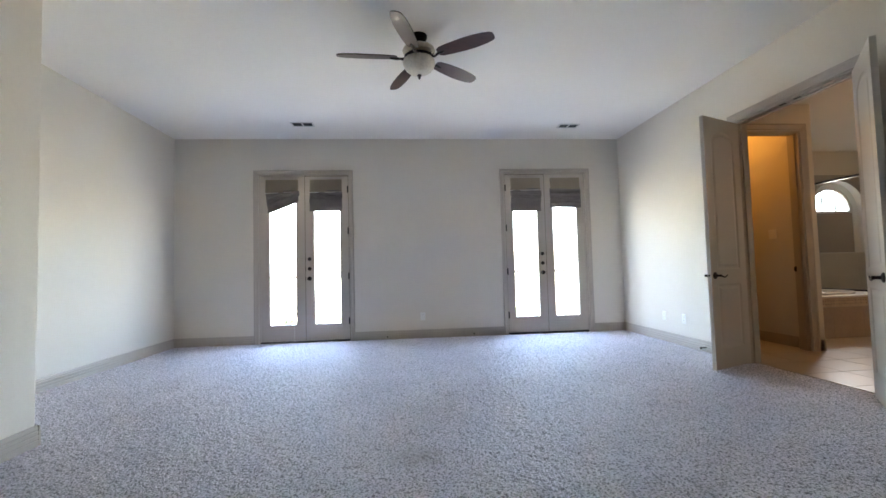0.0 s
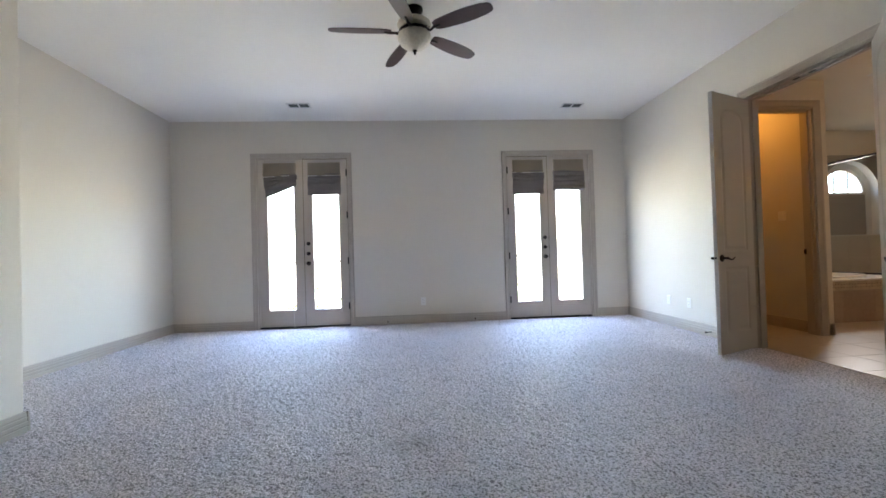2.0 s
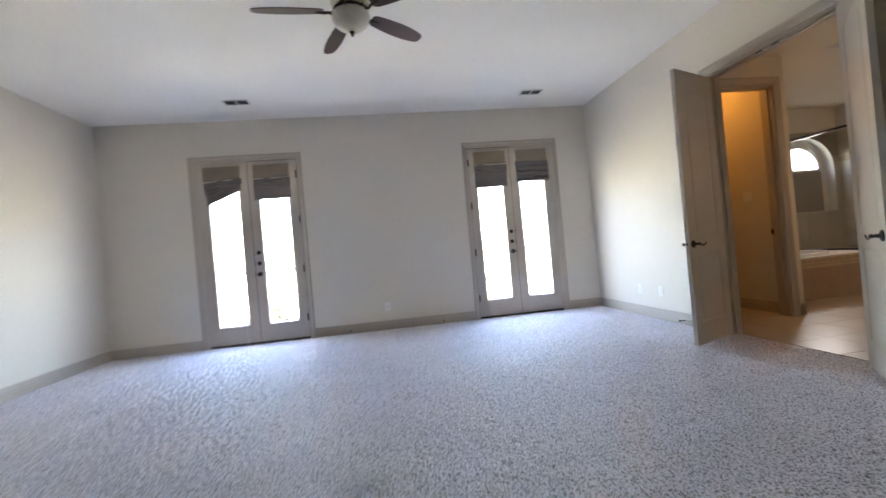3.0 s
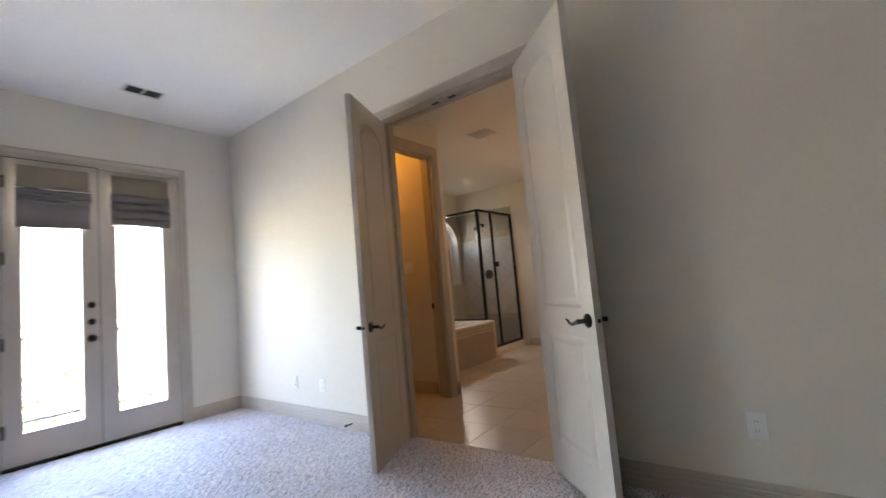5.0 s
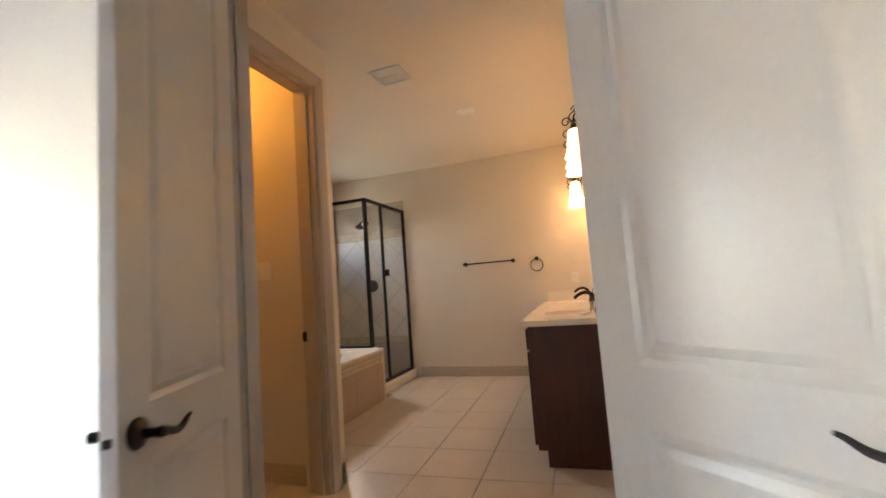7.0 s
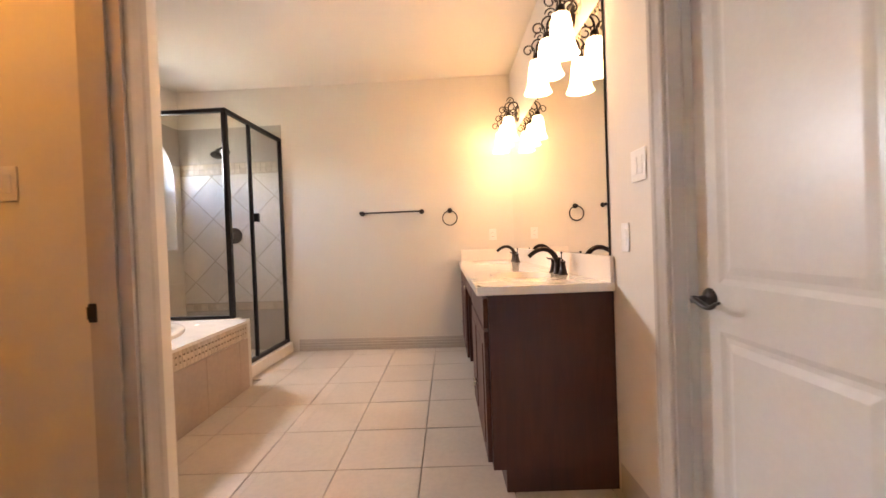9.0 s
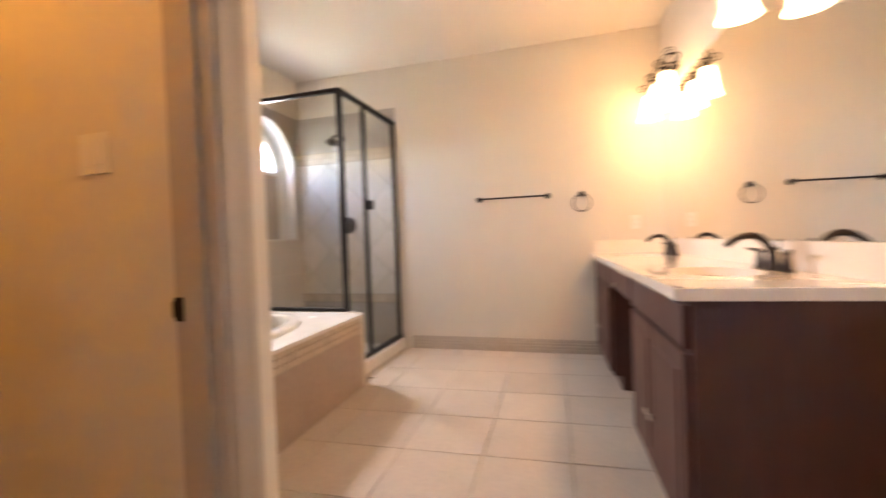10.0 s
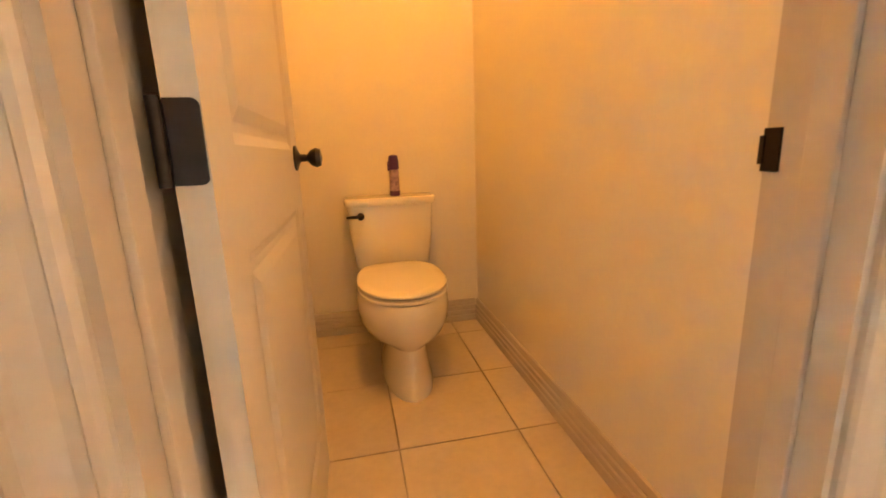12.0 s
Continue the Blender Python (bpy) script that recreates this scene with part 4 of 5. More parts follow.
def cab_door(x0, x1, z0, z1, parent, name="cabinet_door", knob_x=None, knob_z=None):
    d = part(name, box(x0, x1, VY - 0.019, VY + 0.002, z0, z1, 0.004), CABWOOD, parent)
    if z1 - z0 > 0.25:
        part("raised_panel", prism([(x0 + 0.06, z0 + 0.06), (x1 - 0.06, z0 + 0.06), (x1 - 0.06, z1 - 0.06), (x0 + 0.06, z1 - 0.06)], lambda u, v, q: (u, VY + q, v), 0.0, 0.007, 0.006), CABWOOD, d)
    if knob_x:
        m = Matrix.Translation((knob_x, VY + 0.002, knob_z)) @ Matrix.Rotation(radians(-90), 4, "X")
        part("knob", lathe([(0.006, 0), (0.006, 0.012), (0.015, 0.018), (0.013, 0.026), (0.003, 0.029)], 16, m), CHROME, d, "small chrome knob", True)


VA, VB = 6.13, 6.96
cab_box(VX0, VA, van)
cab_door(VX0 + 0.02, VA - 0.02, 0.72, 0.852, van, "false_drawer")
xm = (VX0 + VA) / 2
cab_door(VX0 + 0.02, xm - 0.002, 0.125, 0.705, van, "cabinet_door", xm - 0.03, 0.35)
cab_door(xm + 0.002, VA - 0.02, 0.125, 0.705, van, "cabinet_door", xm + 0.03, 0.35)
van2 = thing("vanity_cabinet", "dark cherry stained wooden vanity cabinet in the corner", "cabinet")
cab_box(VB, BE - 0.004, van2)
cab_door(VB + 0.02, BE - 0.03, 0.72, 0.852, van2, "false_drawer")
xm = (VB + BE) / 2
cab_door(VB + 0.02, xm - 0.002, 0.125, 0.705, van2, "cabinet_door", xm - 0.03, 0.35)
cab_door(xm + 0.002, BE - 0.03, 0.125, 0.705, van2, "cabinet_door", xm + 0.03, 0.35)
part("apron", box(VA + 0.001, VB - 0.001, BS + 0.003, VY - 0.02, 0.72, 0.868), CABWOOD, van)
cab_door(VA + 0.02, VB - 0.02, 0.735, 0.852, van, "drawer_front", (VA + VB) / 2, 0.77)

CT0, CT1 = 0.870, 0.905
top = thing("countertop", "pale cultured marble vanity top with two oval basins", "counter")
bm = bmesh.new()
CX0, CX1, CY0, CY1 = 5.212, BE - 0.003, BS + 0.003, 3.362
SINKS = ((5.83, 3.07), (7.33, 3.07))
xm = (SINKS[0][0] + SINKS[1][0]) / 2
for (cx, cy), a, b in ((SINKS[0], CX0 + 0.006, xm), (SINKS[1], xm, CX1)):
    ring = oval(0.24, 0.17, CT1, 36, (cx, cy), 2.0)

    def rect_edge(p):
        dx, dy = p[0] - cx, p[1] - cy
        k = min(((b - cx) / dx if dx > 0 else (a - cx) / dx) if abs(dx) > 1e-6 else 99, ((CY1 - 0.006 - cy) / dy if dy > 0 else (CY0 - cy) / dy) if abs(dy) > 1e-6 else 99)
        return (cx + dx * k, cy + dy * k)
    out = [rect_edge(p) for p in ring]
    for i in range(36):
        j = (i + 1) % 36
        bm.faces.new([bm.verts.new(q) for q in (ring[i], (*out[i], CT1), (*out[j], CT1), ring[j])])
    for qx, qy in ((a, CY0), (b, CY0), (a, CY1 - 0.006), (b, CY1 - 0.006)):
        near = sorted(out, key=lambda q: (q[0] - qx) ** 2 + (q[1] - qy) ** 2)[:2]
        bm.faces.new([bm.verts.new((q[0], q[1], CT1)) for q in (near[0], near[1], (qx, qy))])
    rings = [oval(0.24 * s, 0.17 * s, CT1 - d, 36, (cx, cy), 2.0) for s, d in ((1, 0), (0.97, 0.012), (0.9, 0.05), (0.7, 0.11), (0.3, 0.135))]
    bowl = loft(rings, cap=False)
    bowl.faces.new([bowl.verts.new(p) for p in rings[-1]])
    part("sink_bowl", bowl, COUNTER, top, "oval basin moulded into the top", True)
for f in bm.faces:
    f.normal_update()
    if f.normal.z < 0:
        f.normal_flip()
part("slab", bm, COUNTER, top)
e = bmesh.new()
for r in ((CX0 - 0.004, CX0 + 0.006, CY0, CY1), (CX0 + 0.006, CX1, CY1 - 0.006, CY1 + 0.004)):
    box(*r, CT0, CT1 + 0.003, 0.003, bm=e)
part("front_edge", e, COUNTER, top, "rounded counter edge")
part("backsplash", box(CX0, CX1, BS + 0.0035, BS + 0.022, CT1 - 0.001, 1.02, 0.004), COUNTER, top, "pale marble backsplash")
part("side_splash", box(CX1 - 0.018, CX1, BS + 0.022, CY1 - 0.03, CT1 - 0.001, 1.02, 0.004), COUNTER, top)


def faucet(x, y):
    t = thing("faucet", "dark bronze widespread basin faucet with two lever handles", "faucet", Matrix.Translation((x, y, CT1)))
    part("spout_base", lathe([(0.030, 0), (0.030, 0.005), (0.025, 0.012), (0.021, 0.04), (0.0165, 0.075), (0.018, 0.088), (0.012, 0.094)], 24), BRONZE, t, "", True)
    pts = bezier((0, -0.004, 0.03), (0, 0.012, 0.165), (0, 0.105, 0.165), (0, 0.165, 0.100), 14)
    part("spout", tube(pts, [0.0165 - 0.0045 * i / 14 for i in range(15)], 12), BRONZE, t, "curved dark bronze spout", True)
    part("lift_rod", lathe([(0.003, 0.08), (0.003, 0.112), (0.007, 0.116), (0.006, 0.124)], 12, Matrix.Translation((0, -0.022, 0))), BRONZE, t, "", True)
    for s in (-1, 1):
        hd = part("handle", lathe([(0.027, 0), (0.027, 0.005), (0.021, 0.012), (0.015, 0.045), (0.012, 0.062), (0.017, 0.072), (0.008, 0.080)], 20, Matrix.Translation((s * 0.105, 0.0, 0))), BRONZE, t, "", True)
        part("lever", tube([(s * 0.10, 0, 0.072), (s * 0.125, 0.006, 0.080), (s * 0.150, 0.013, 0.078), (s * 0.175, 0.02, 0.084)], [0.009, 0.0075, 0.0065, 0.005]), BRONZE, hd, "", True)
    return t


for sx, sy in SINKS:
    faucet(sx, BS + 0.085)

MT = 2.15
mir = thing("mirror", "large frameless wall mirror over the vanity", "mirror")
part("silvered_glass", box(5.255, BE - 0.006, BS + 0.002, BS + 0.008, 1.022, MT), MIRROR, mir)
part("mirror_edge", box(5.2505, 5.2550, BS + 0.002, BS + 0.0095, 1.022, MT), DARKFRAME, mir, "dark polished edge")


def vanity_light(cx):
    t = thing("vanity_light", "three-arm bronze scroll wall light with lit frosted glass shades", "wall light", Matrix.Translation((cx, BS, 0)))
    part("backplate", lathe([(0.075, 0), (0.075, 0.008), (0.055, 0.02), (0.02, 0.028)], 24, Matrix.Translation((0, 0.002, 2.28)) @ Matrix.Rotation(radians(-90), 4, "X")), BRONZE, t, "bronze oval backplate", True)
    part("crossbar", tube([(-0.24, 0.06, 2.27), (-0.12, 0.06, 2.25), (0, 0.05, 2.28), (0.12, 0.06, 2.25), (0.24, 0.06, 2.27)], 0.007), BRONZE, t, "", True)
    part("stem", tube([(0, 0.02, 2.28), (0, 0.055, 2.28)], 0.010), BRONZE, t, "", True)
    for k in (-1, 0, 1):
        x = k * 0.265
        arm = bezier((x, 0.055, 2.265), (x, 0.03, 2.315), (x, 0.15, 2.335), (x, 0.135, 2.21), 12)
        part("arm", tube(arm, 0.0065, 8), BRONZE, t, "bronze scroll arm", True)
        curl = [(x, 0.11 + 0.035 * (1 - i / 22) * math.cos(i * 0.5), 2.315 + 0.035 * (1 - i / 22) * math.sin(i * 0.5)) for i in range(18)]
        part("scroll", tube(curl, 0.004, 6), BRONZE, t, "", True)
        curl = [(x + 0.05 * (1 - i / 24) * math.cos(i * 0.5), 0.05, 2.20 + 0.05 * (1 - i / 24) * math.sin(i * 0.5)) for i in range(20)]
        part("scroll", tube(curl, 0.0035, 6), CREAM, t, "", True)
        for oy, oz, r0, a0, turn in ((0.115, 2.262, 0.052, -0.6, 1), (0.185, 2.235, 0.038, 3.6, -1), (0.085, 2.205, 0.038, 0.4, 1)):
            curl = [(x, oy + r0 * (1 - i / 26) * math.cos(a0 + turn * i * 0.42), oz + r0 * (1 - i / 26) * math.sin(a0 + turn * i * 0.42)) for i in range(19)]
            part("scroll", tube(curl, 0.0045, 6), BRONZE, t, "", True)
        mm = Matrix.Translation((x, 0.135, 0))
        part("socket", lathe([(0.006, 2.226), (0.022, 2.211), (0.027, 2.171), (0.024, 2.166)], 18, mm), BRONZE, t, "", True)
        sd = part("shade", lathe([(0.030, 2.178), (0.042, 2.171), (0.052, 2.116), (0.056, 2.066), (0.066, 2.016), (0.083, 1.981), (0.080, 1.981), (0.062, 2.019), (0.052, 2.066), (0.047, 2.116), (0.038, 2.166), (0.028, 2.174)], 28, mm, cap=False, flute=0.02, flutes=7), SHADEGLOW, t, "lit frosted bell shade", True)
        bulb("vanity_bulb", cx + x, BS + 0.135, 2.06, VANITY_WATTS, 0.045)


VANITY_WATTS = 0.039
vanity_light(5.70)
vanity_light(7.40)


plate("light_switch", "white double rocker switch beside the closet door", on_wall(4.955, BS, 1.365, "n"), 0.118, 0.118, 2)
plate("fan_timer", "narrow white wall control beside the vanity", on_wall(5.09, BS, 1.10, "n"), 0.07, 0.115, 1)
SKEW = pose(5.22, 2.755, 0, 0, 0, 2.6) @ pose(-5.22, -BS, 0)
for o in [o for o in scene.objects if o not in standing and o.parent is None]:
    o.matrix_world = SKEW @ o.matrix_basis

def towel_bar(y0, y1, z):
    t = thing("towel_bar", "dark bronze towel bar on the wall", "towel bar")
    for y in (y0, y1):
        m = Matrix.Translation((BE, y, z)) @ Matrix.Rotation(radians(-90), 4, "Y")
        part("post", lathe([(0.026, 0), (0.026, 0.005), (0.016, 0.014), (0.011, 0.03), (0.014, 0.06), (0.017, 0.075), (0.008, 0.084)], 20, m), BRONZE, t, "", True)
    part("bar", tube([(BE - 0.066, y0, z), (BE - 0.066, y1, z)], 0.0085, 10), BRONZE, t, "", True)


towel_bar(3.836, 4.466, 1.440)
ring = thing("towel_ring", "dark bronze towel ring on the wall", "towel ring")
part("post", lathe([(0.026, 0), (0.026, 0.005), (0.014, 0.014), (0.010, 0.03), (0.015, 0.05), (0.006, 0.058)], 20, Matrix.Translation((BE, 3.54, 1.438)) @ Matrix.Rotation(radians(-90), 4, "Y")), BRONZE, ring, "", True)
part("ring", tube([(BE - 0.042, 3.54 + 0.075 * math.sin(2 * math.pi * i / 28), 1.358 + 0.075 * math.cos(2 * math.pi * i / 28)) for i in range(29)], 0.0055, 8), BRONZE, ring, "", True)


# ---- plates, vents ----
plate("outlet", "white plastic wall outlet near the skirting", on_wall(E, 5.47, 0.335, "w"), 0.075, 0.118, 1, True)
plate("outlet", "white plastic wall outlet near the skirting", on_wall(E, 5.056, 0.335, "w"), 0.075, 0.118, 1, True)
plate("outlet", "white plastic wall outlet near the skirting", on_wall(E, 1.865, 0.371, "w"), 0.075, 0.118, 1, True)
plate("outlet", "white plastic wall outlet between the french doors", on_wall(0.355, N, 0.324, "s"), 0.075, 0.118, 1, True)
plate("light_switch", "white double rocker switch in the toilet room", on_wall(WCE, 4.955, 1.36, "w"), 0.118, 0.118, 2)
plate("outlet", "white outlet on the wall over the vanity", on_wall(BE, 3.10, 1.17, "w"), 0.075, 0.118, 1, True)


def ceiling_vent(x, y, z, w, d, label, cols=2):
    t = thing("ceiling_vent", label, "vent", Matrix.Translation((x, y, z)))
    bm = bmesh.new()
    for r in ((-w / 2, w / 2, -d / 2, -d / 2 + 0.022), (-w / 2, w / 2, d / 2 - 0.022, d / 2), (-w / 2, -w / 2 + 0.022, -d / 2 + 0.022, d / 2 - 0.022), (w / 2 - 0.022, w / 2, -d / 2 + 0.022, d / 2 - 0.022), (-0.011, 0.011, -d / 2 + 0.022, d / 2 - 0.022)):
        box(*r, -0.008, -0.0005, 0.002, bm=bm, seg=1)
    part("frame", bm, VENT, t)
    part("backing", box(-w / 2 + 0.01, w / 2 - 0.01, -d / 2 + 0.01, d / 2 - 0.01, -0.003, -0.001), VENT_IN if cols == 2 else VENT, t)
    n = max(3, int((d - 0.05) / 0.017))
    for i in range(n):
        v = -d / 2 + 0.030 + (d - 0.06) * i / (n - 1)
        for a, b in ((-w / 2 + 0.022, -0.011), (0.011, w / 2 - 0.022)):
            part("slat", loft([[(u, v - 0.005, -0.0072), (u, v - 0.004, -0.0072), (u, v + 0.005, -0.0032), (u, v + 0.004, -0.0032)] for u in (a, b)]), VENT_IN if cols == 2 else VENT, t)
    return t


ceiling_vent(2.495, 5.895, H, 0.30, 0.17, "white two-section ceiling air vent, dark inside")
ceiling_vent(-1.245, 5.86, H, 0.30, 0.17, "white two-section ceiling air vent, dark inside")
ceiling_vent(5.30, 4.20, BH, 0.26, 0.26, "square white exhaust fan grille on the ceiling", 1)
lamp2 = thing("recessed_light", "round white recessed ceiling light, off", "ceiling light", Matrix.Translation((6.25, 3.88, BH)))
part("trim_ring", lathe([(0.085, 0.0), (0.085, -0.006), (0.066, -0.009), (0.062, -0.001)], 28, cap=False), PLASTIC, lamp2, "", True)
part("lens", lathe([(0.064, -0.0012), (0.03, -0.004), (0.002, -0.005)], 28), PLASTIC, lamp2, "", True)

for x in (-0.179, 1.123):
    ds = thing("door_stop_spring", "small dark door stop on the skirting board", "door stop", Matrix.Translation((x, N - 0.015, 0.045)))
    part("rod", tube([(0, 0, 0), (0, -0.05, 0)], 0.005), BRONZE, ds, "", True)
    part("tip", lathe([(0.008, 0), (0.011, 0.004), (0.011, 0.014), (0.004, 0.017)], 14, Matrix.Translation((0, -0.046, 0)) @ Matrix.Rotation(radians(90), 4, "X")), BRONZE, ds, "", True)
ds = thing("door_stop_spring", "dark bronze door stop on the skirting board", "door stop", Matrix.Translation((E - 0.015, 4.659, 0.05)))
part("rod", tube([(0, 0, 0), (-0.065, 0, 0)], 0.005), BRONZE, ds, "", True)
part("tip", lathe([(0.008, 0), (0.011, 0.004), (0.011, 0.014), (0.004, 0.017)], 14, Matrix.Translation((-0.06, 0, 0)) @ Matrix.Rotation(radians(-90), 4, "Y")), BRONZE, ds, "", True)


# ---- ceiling fan ----
def ceiling_fan(x, y):
    t = thing("ceiling_fan", "five-blade dark wood ceiling fan with a cream alabaster bowl light", "ceiling fan", Matrix.Translation((x, y, 0)))
    part("canopy", lathe([(0.075, H - 0.0005), (0.075, H - 0.02), (0.06, H - 0.05), (0.03, H - 0.07), (0.016, H - 0.075)], 28), BRONZE, t, "dark bronze canopy", True)
    part("downrod", lathe([(0.013, H - 0.06), (0.013, 2.95)], 14), BRONZE, t, "", True)
    part("motor_housing", lathe([(0.03, 2.965), (0.07, 2.96), (0.125, 2.945), (0.140, 2.925), (0.135, 2.90), (0.115, 2.885), (0.08, 2.88)], 40, flute=0.02, flutes=12), CREAM, t, "cream moulded motor housing", True)
    part("switch_housing", lathe([(0.06, 2.885), (0.105, 2.88), (0.128, 2.868), (0.128, 2.846), (0.10, 2.838), (0.06, 2.835)], 36), BRONZE, t, "dark bronze collar", True)
    part("bowl", lathe([(0.128, 2.842), (0.138, 2.825), (0.134, 2.79), (0.112, 2.752), (0.068, 2.722), (0.02, 2.708)], 64, flute=0.022, flutes=16), ALABASTER, t, "ribbed cream alabaster glass bowl", True)
    part("finial", lathe([(0.018, 2.712), (0.020, 2.70), (0.010, 2.692), (0.012, 2.682), (0.003, 2.668)], 18), BRONZE, t, "", True)
    for k in range(5):
        a = radians(182 + 72 * k)
        R = Matrix.Rotation(a, 4, "Z") @ Matrix.Translation((0, 0, 2.860)) @ Matrix.Rotation(radians(-13), 4, "X")
        outline = []
        prof = [(0.19, 0.035), (0.22, 0.052), (0.30, 0.062), (0.42, 0.070), (0.52, 0.070), (0.62, 0.060), (0.675, 0.046), (0.695, 0.030), (0.700, 0.0)]
        outline = [(u, -v) for u, v in prof] + [(u, v) for u, v in prof[-2::-1]]
        bm = prism(outline, lambda u, v, q: R @ Vector((u, v, q)), -0.004, 0.004, 0.0015)
        bl = part("blade", bm, BLADE, t, "dark mahogany blade")
        iron = tube([R @ Vector(p) for p in ((0.10, 0, -0.006), (0.15, 0.018, -0.016), (0.19, 0.0, -0.012), (0.25, 0, -0.010))], [0.011, 0.010, 0.012, 0.008], 8)
        part("blade_iron", iron, BRONZE, bl, "", True)
        sc = tube([R @ Vector((0.135 + 0.022 * math.cos(q * 0.5), -0.022 + 0.018 * math.sin(q * 0.5), -0.012)) for q in range(12)], 0.004, 6)
        part("scroll", sc, BRONZE, bl, "", True)


ceiling_fan(0.268, 3.58)


# ---- toilet ----
def toilet(cx, back):
    t = thing("toilet", "bone ceramic two-piece toilet with closed lid", "toilet")

    def egg(front, rear, half, z, n=36, p=2.15):
        mid = (front + rear) / 2
        out = []
        for i in range(n):
            a = 2 * math.pi * i / n
            c, s = math.cos(a), math.sin(a)
            ex = 2 / (p if s < 0 else 3.2)
            out.append((cx + half * math.copysign(abs(c) ** ex, c), mid + (rear - mid if s > 0 else mid - front) * math.copysign(abs(s) ** ex, s), z))
        return out
    f, r = back - 0.737, back - 0.215
    part("bowl", loft([egg(f - 0.020, r + 0.03, 0.106, 0.0), egg(f - 0.020, r + 0.03, 0.106, 0.014), egg(f - 0.010, r + 0.03, 0.099, 0.04), egg(f + 0.010, r + 0.03, 0.092, 0.10), egg(f + 0.026, r + 0.03, 0.088, 0.16), egg(f + 0.030, r + 0.035, 0.094, 0.188), egg(f + 0.018, r + 0.045, 0.130, 0.206), egg(f - 0.002, r + 0.06, 0.168, 0.232), egg(f - 0.018, r + 0.08, 0.188, 0.272), egg(f - 0.024, r + 0.08, 0.194, 0.32), egg(f - 0.019, r + 0.08, 0.191, 0.362), egg(f - 0.008, r + 0.08, 0.183, 0.384)]), CERAMIC, t, "ceramic pedestal bowl", True)
    part("seat", loft([egg(f - 0.002, r - 0.01, 0.179, 0.3845), egg(f - 0.012, r - 0.01, 0.187, 0.390), egg(f - 0.012, r - 0.01, 0.187, 0.400), egg(f - 0.004, r - 0.01, 0.181, 0.404)]), CERAMIC, t, "", True)
    part("lid", loft([egg(f - 0.002, r - 0.005, 0.180, 0.409, p=2.05), egg(f - 0.010, r - 0.005, 0.187, 0.414, p=2.05), egg(f - 0.010, r - 0.005, 0.187, 0.422, p=2.05), egg(f - 0.002, r - 0.008, 0.180, 0.429, p=2.05), egg(f + 0.04, r - 0.03, 0.145, 0.432, p=2.05)]), CERAMIC, t, "closed ceramic-coloured lid", True)
    for sx in (-0.07, 0.07):
        part("seat_hinge", box(cx + sx - 0.018, cx + sx + 0.018, r - 0.02, r + 0.012, 0.384, 0.424, 0.006), CERAMIC, t)
    tk = bmesh.new()
    rings = []
    for z, hw, d0 in ((0.385, 0.165, 0.150), (0.40, 0.180, 0.160), (0.55, 0.198, 0.172), (0.70, 0.206, 0.178)):
        ring = []
        for i in range(32):
            a = 2 * math.pi * i / 32
            c, s = math.cos(a), math.sin(a)
            ring.append((cx + hw * math.copysign(abs(c) ** 0.35, c), back - 0.02 - d0 / 2 + d0 / 2 * math.copysign(abs(s) ** 0.35, s), z))
        rings.append(ring)
    part("tank", loft(rings, tk), CERAMIC, t, "ceramic cistern", True)
    rings = []
    for z, hw, d0 in ((0.701, 0.212, 0.188), (0.708, 0.218, 0.196), (0.730, 0.219, 0.197), (0.738, 0.212, 0.190)):
        rings.append([(cx + hw * math.copysign(abs(math.cos(a)) ** 0.3, math.cos(a)), back - 0.112 + d0 / 2 * math.copysign(abs(math.sin(a)) ** 0.3, math.sin(a)), z) for a in [2 * math.pi * i / 32 for i in range(32)]])
    part("tank_lid", loft(rings), CERAMIC, t, "", True)
    fy = back - 0.20
    hd = part("flush_lever", lathe([(0.018, 0), (0.018, 0.008), (0.012, 0.016), (0.006, 0.02)], 16, Matrix.Translation((cx - 0.145, fy + 0.006, 0.655)) @ Matrix.Rotation(radians(90), 4, "X")), BRONZE, t, "dark bronze flush lever", True)
    part("lever_arm", tube([(cx - 0.145, fy - 0.008, 0.655), (cx - 0.175, fy - 0.012, 0.655), (cx - 0.21, fy - 0.008, 0.654)], [0.007, 0.008, 0.006], 8), BRONZE, hd, "", True)


toilet(4.235, WCN)
can = thing("air_freshener", "printed purple air freshener spray can standing on the cistern", "spray can", Matrix.Translation((4.265, 6.20, 0.738)))
part("can_body", lathe([(0.022, 0.0), (0.024, 0.004), (0.024, 0.115), (0.020, 0.128)], 24), CANBODY, can, "purple and white printed can", True)
part("cap", lathe([(0.024, 0.126), (0.026, 0.13), (0.025, 0.165), (0.021, 0.192), (0.005, 0.197)], 24), PURPLE, can, "purple cap", True)
part("trigger", box(-0.03, -0.018, -0.008, 0.008, 0.12, 0.165, 0.004), PURPLE, can)
part("base_ring", lathe([(0.0248, 0.0), (0.0252, 0.003), (0.0252, 0.022), (0.0246, 0.024)], 24), PURPLE, can)
wl = thing("ceiling_light", "flush ceiling light of the toilet room, lit", "ceiling light", Matrix.Translation((4.25, 5.2, BH)))
part("base", lathe([(0.14, 0.0), (0.14, -0.018), (0.12, -0.022)], 28), BRONZE, wl, "", True)
dome = part("dome", lathe([(0.125, -0.02), (0.12, -0.055), (0.085, -0.085), (0.03, -0.10)], 28), SHADEGLOW, wl, "lit frosted dome", True)
dome.visible_shadow = False
bulb("toilet_bulb", 4.25, 5.2, BH - 0.07, 0.118, 0.08, (1.0, 0.44, 0.068))

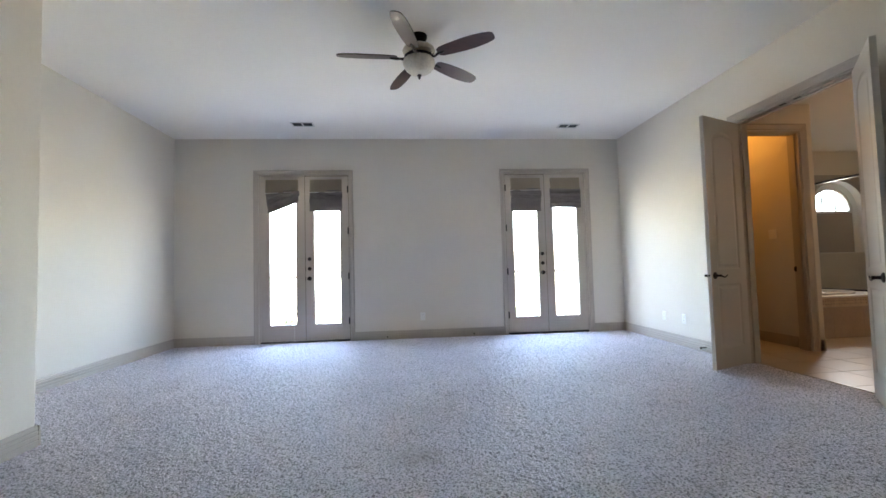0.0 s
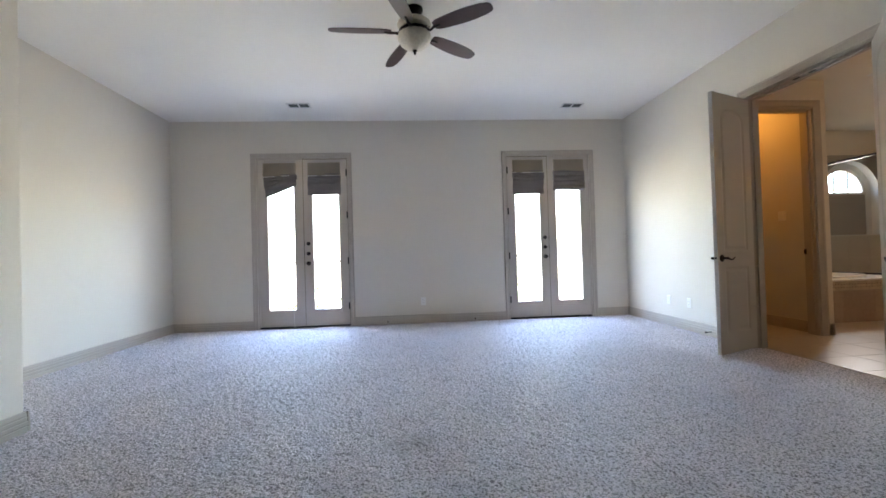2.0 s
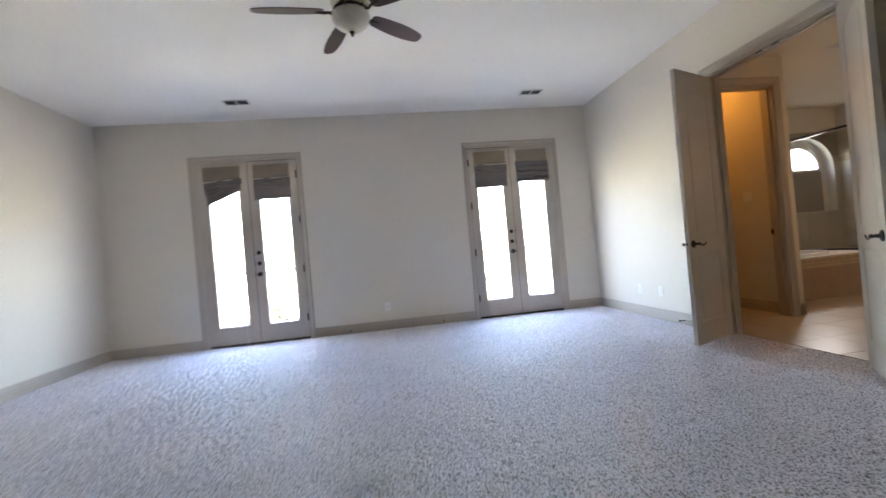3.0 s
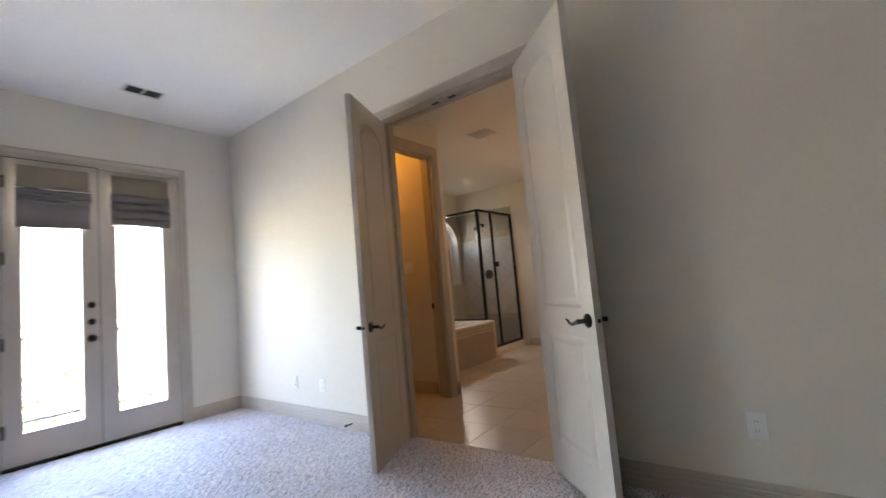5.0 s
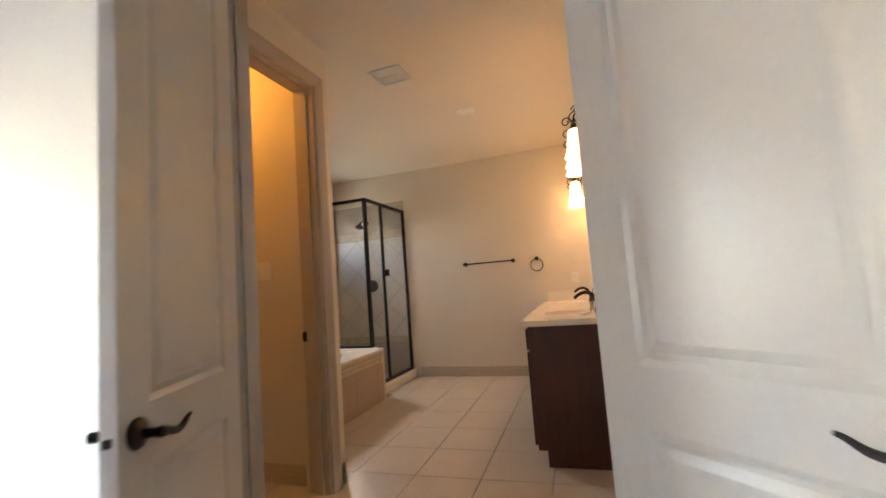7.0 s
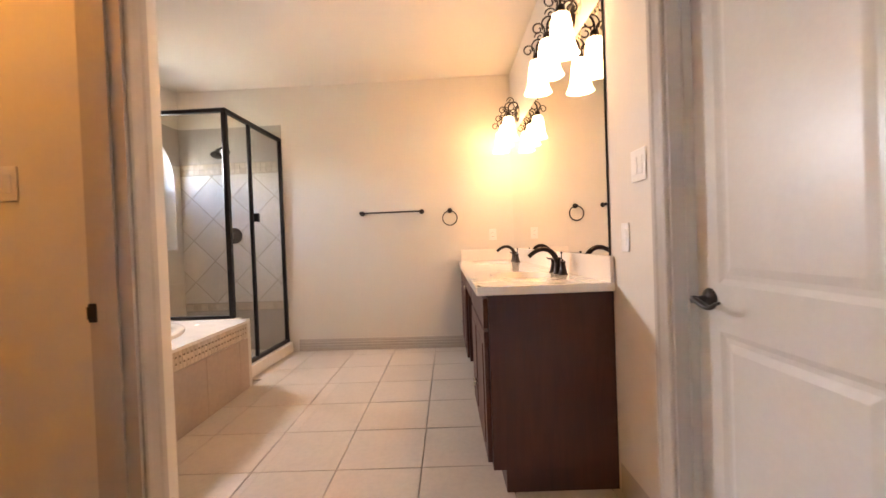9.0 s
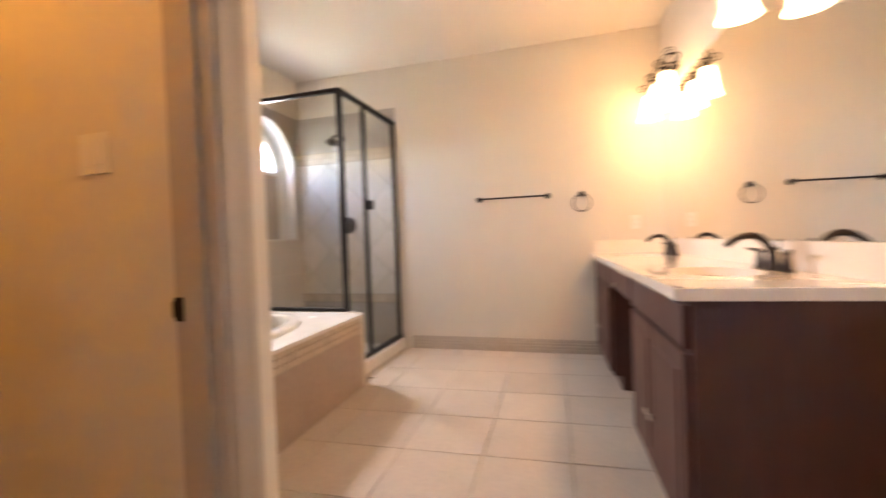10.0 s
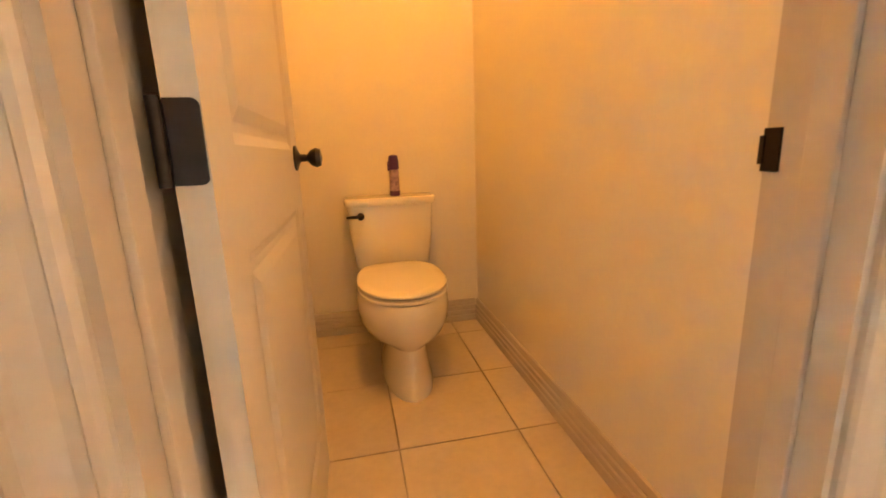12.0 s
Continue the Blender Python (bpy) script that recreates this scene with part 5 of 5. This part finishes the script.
# ---- tiles ----
floor_bath = tagged(new("floor_bath"), "beige square ceramic floor tiles with brown grout", "tiled floor", "", "structure")
def lay(x0, x1, y0, y1, origin=(5.862, 4.09), pitch=(0.450, 0.425), turn=2.2, g=0.0022):
    """Square tiles in rows turned by a few degrees, cut at the edges of the space."""
    c, d = math.cos(radians(turn)), math.sin(radians(turn))
    for i in range(-7, 8):
        for j in range(-7, 8):
            u0, u1, v0, v1 = i * pitch[0] + g, (i + 1) * pitch[0] - g, j * pitch[1] + g, (j + 1) * pitch[1] - g
            pts = [(origin[0] + u * c - v * d, origin[1] + u * d + v * c) for u, v in ((u0, v0), (u1, v0), (u1, v1), (u0, v1))]
            pts = clip_poly(pts, x0, x1, y0, y1)
            if len(pts) > 2 and abs(area2(pts)) > 4e-4:
                lift = random.uniform(-0.0004, 0.0004)
                part("tile", prism(pts, lambda u, v, q: (u, v, q + lift), -0.011, 0.0, 0.0015 if abs(area2(pts)) > 0.01 else 0.0), TILE, floor_bath)


random.seed(7)
lay(3.652, BE, 2.60, 4.449)
lay(4.8155, BE, 4.449, 5.165)
lay(6.9, BE, 5.165, 5.27)
WC_TILES = dict(origin=(4.55, 5.307), pitch=(0.410, 0.423), turn=0)
lay(3.854, 4.628, 4.449, 4.591, **WC_TILES)
lay(WCW, WCE, 4.591, WCN, **WC_TILES)
solid("tile_edge_strip", box(3.640, 3.652, 2.85, 4.05, -0.012, 0.004, 0.002), TILE, "thin edge strip between carpet and tile", "threshold")


def wall_tiles(parent, at, u0, u1, z0, z1, size, mat, diagonal=False, skip=None, proud=0.008, depth=-0.0005, g=0.0025, name="tile", offset=(0, 0)):
    """Lay tiles on a wall rectangle; at(u, z, q) gives the place."""
    rect_n = 0
    n = int(max(u1 - u0, z1 - z0) / size) + 4
    for i in range(-n, n):
        for j in range(-n, n):
            if diagonal:
                h = size / math.sqrt(2)
                cx, cz = u0 + offset[0] + (i + j) * h, z0 + offset[1] + (i - j) * h
                k = h - g * 1.4
                pts = [(cx - k, cz), (cx, cz - k), (cx + k, cz), (cx, cz + k)]
            else:
                a, b = u0 + offset[0] + i * size, z0 + offset[1] + j * size
                pts = [(a + g, b + g), (a + size - g, b + g), (a + size - g, b + size - g), (a + g, b + size - g)]
            pts = clip_poly(pts, u0 + 0.001, u1 - 0.001, z0 + 0.001, z1 - 0.001)
            if len(pts) < 3 or abs(area2(pts)) < 2e-4:
                continue
            if area2(pts) < 0:
                pts = pts[::-1]
            if skip and skip(pts):
                continue
            part(name, prism(pts, at, depth, proud), mat, parent)
            rect_n += 1
    return rect_n


surround = tagged(new("shower_wall_tiles"), "beige stone tiles set diagonally with a mosaic band", "wall tile", "", "structure")


def at_e(u, v, q):
    return (BE - q, u, v)


def at_n(u, v, q):
    return (u, BN - q, v)


part("backing", box(BE - 0.0045, BE - 0.0005, SY - 0.02, BN - 0.0005, 0.03, 2.42), GROUT, surround)
wall_tiles(surround, at_e, SY - 0.02, BN - 0.005, 2.045, 2.42, 0.30, SHTILE_D, offset=(0, 0.0))
wall_tiles(surround, at_e, SY - 0.02, BN - 0.005, 1.925, 2.04, 0.0575, MOSAIC, g=0.0035)
wall_tiles(surround, at_e, SY - 0.02, BN - 0.005, 0.545, 1.92, 0.32, SHTILE, diagonal=True, offset=(0.1, 0.0), g=0.0042)
wall_tiles(surround, at_e, SY - 0.02, BN - 0.005, 0.03, 0.455, 0.42, SHTILE_D)
wall_tiles(surround, at_e, SY - 0.02, BN - 0.005, 0.46, 0.54, 0.08, MOSAIC, g=0.003)


def arch_strip(z):
    """Half width of the opening at height z."""
    if z < ASILL:
        return 0.0
    if z <= AZ:
        return 0.5
    d = 0.25 - (z - AZ) ** 2
    return math.sqrt(d) if d > 0 else 0.0


# north shower wall: the tiles stop at the opening, strip by strip
for z0, z1, mat in ((0.03, 0.415, SHTILE_D), (0.42, 0.77, SHTILE), (0.775, ASILL - 0.01, SHTILE)):
    wall_tiles(surround, at_n, SX + 0.02, BE - 0.01, z0, z1, 0.36, mat)
zs = [ASILL + 0.001] + [AZ - 0.35, AZ] + [AZ + 0.5 * math.sin(math.pi / 2 * i / 8) for i in range(1, 9)] + [2.42]
for z0, z1 in zip(zs, zs[1:]):
    wl_, wr_ = arch_strip(z0 + 1e-6) or 0.0, arch_strip(z1 - 1e-6) or 0.0
    mat = SHTILE_D if z0 > 2.0 else SHTILE
    for sg in (-1, 1):
        e0, e1 = AX + sg * wl_, AX + sg * wr_
        far = SX + 0.02 if sg < 0 else BE - 0.01
        pts = [(far, z0), (e0, z0), (e1, z1), (far, z1)]
        if area2(pts) < 0:
            pts = pts[::-1]
        if abs(area2(pts)) > 1e-4:
            part("tile", prism(pts, at_n, -0.0005, 0.008), mat, surround)

# tub front: large tiles with a mosaic band
def at_t(u, v, q):
    return (u, TY0 + 0.006 - q, v)


wall_tiles(deck, at_t, TX0, TX1, 0.0, 0.40, 0.46, TUBTILE, offset=(-0.1, -0.06), g=0.0015, proud=0.006)
wall_tiles(deck, at_t, TX0, TX1, 0.405, TZ - 0.023, 0.0395, MOSAIC, g=0.0012, proud=0.006)
for k in range(46):
    for z in (0.445, 0.485):
        u = TX0 + 0.03 + k * 0.0405
        part("inset", prism([(u - 0.0055, z - 0.0055), (u + 0.0055, z - 0.0055), (u + 0.0055, z + 0.0055), (u - 0.0055, z + 0.0055)], at_t, 0.0, 0.0072), TUBDOT, deck)


for o in list(scene.objects):
    if o.parent is None:
        kind_name = o.name.split(".")[0]
        for key, grp in (("roman_shade", "roman blinds on the french doors"), ("outlet", "wall outlets"), ("light_switch", "light switches"), ("faucet", "faucets on the vanity"), ("vanity_light", "vanity wall lights"), ("vanity_cabinet", "vanity cabinets"), ("double_door_leaf", "leaves of the double door"), ("door_stop_spring", "door stops on the skirting"), ("ceiling_vent", "ceiling vents"), ("tree", "trees beyond the balcony"), ("blind_cord", "blind cords")):
            if kind_name == key:
                tagged(o, group=grp)
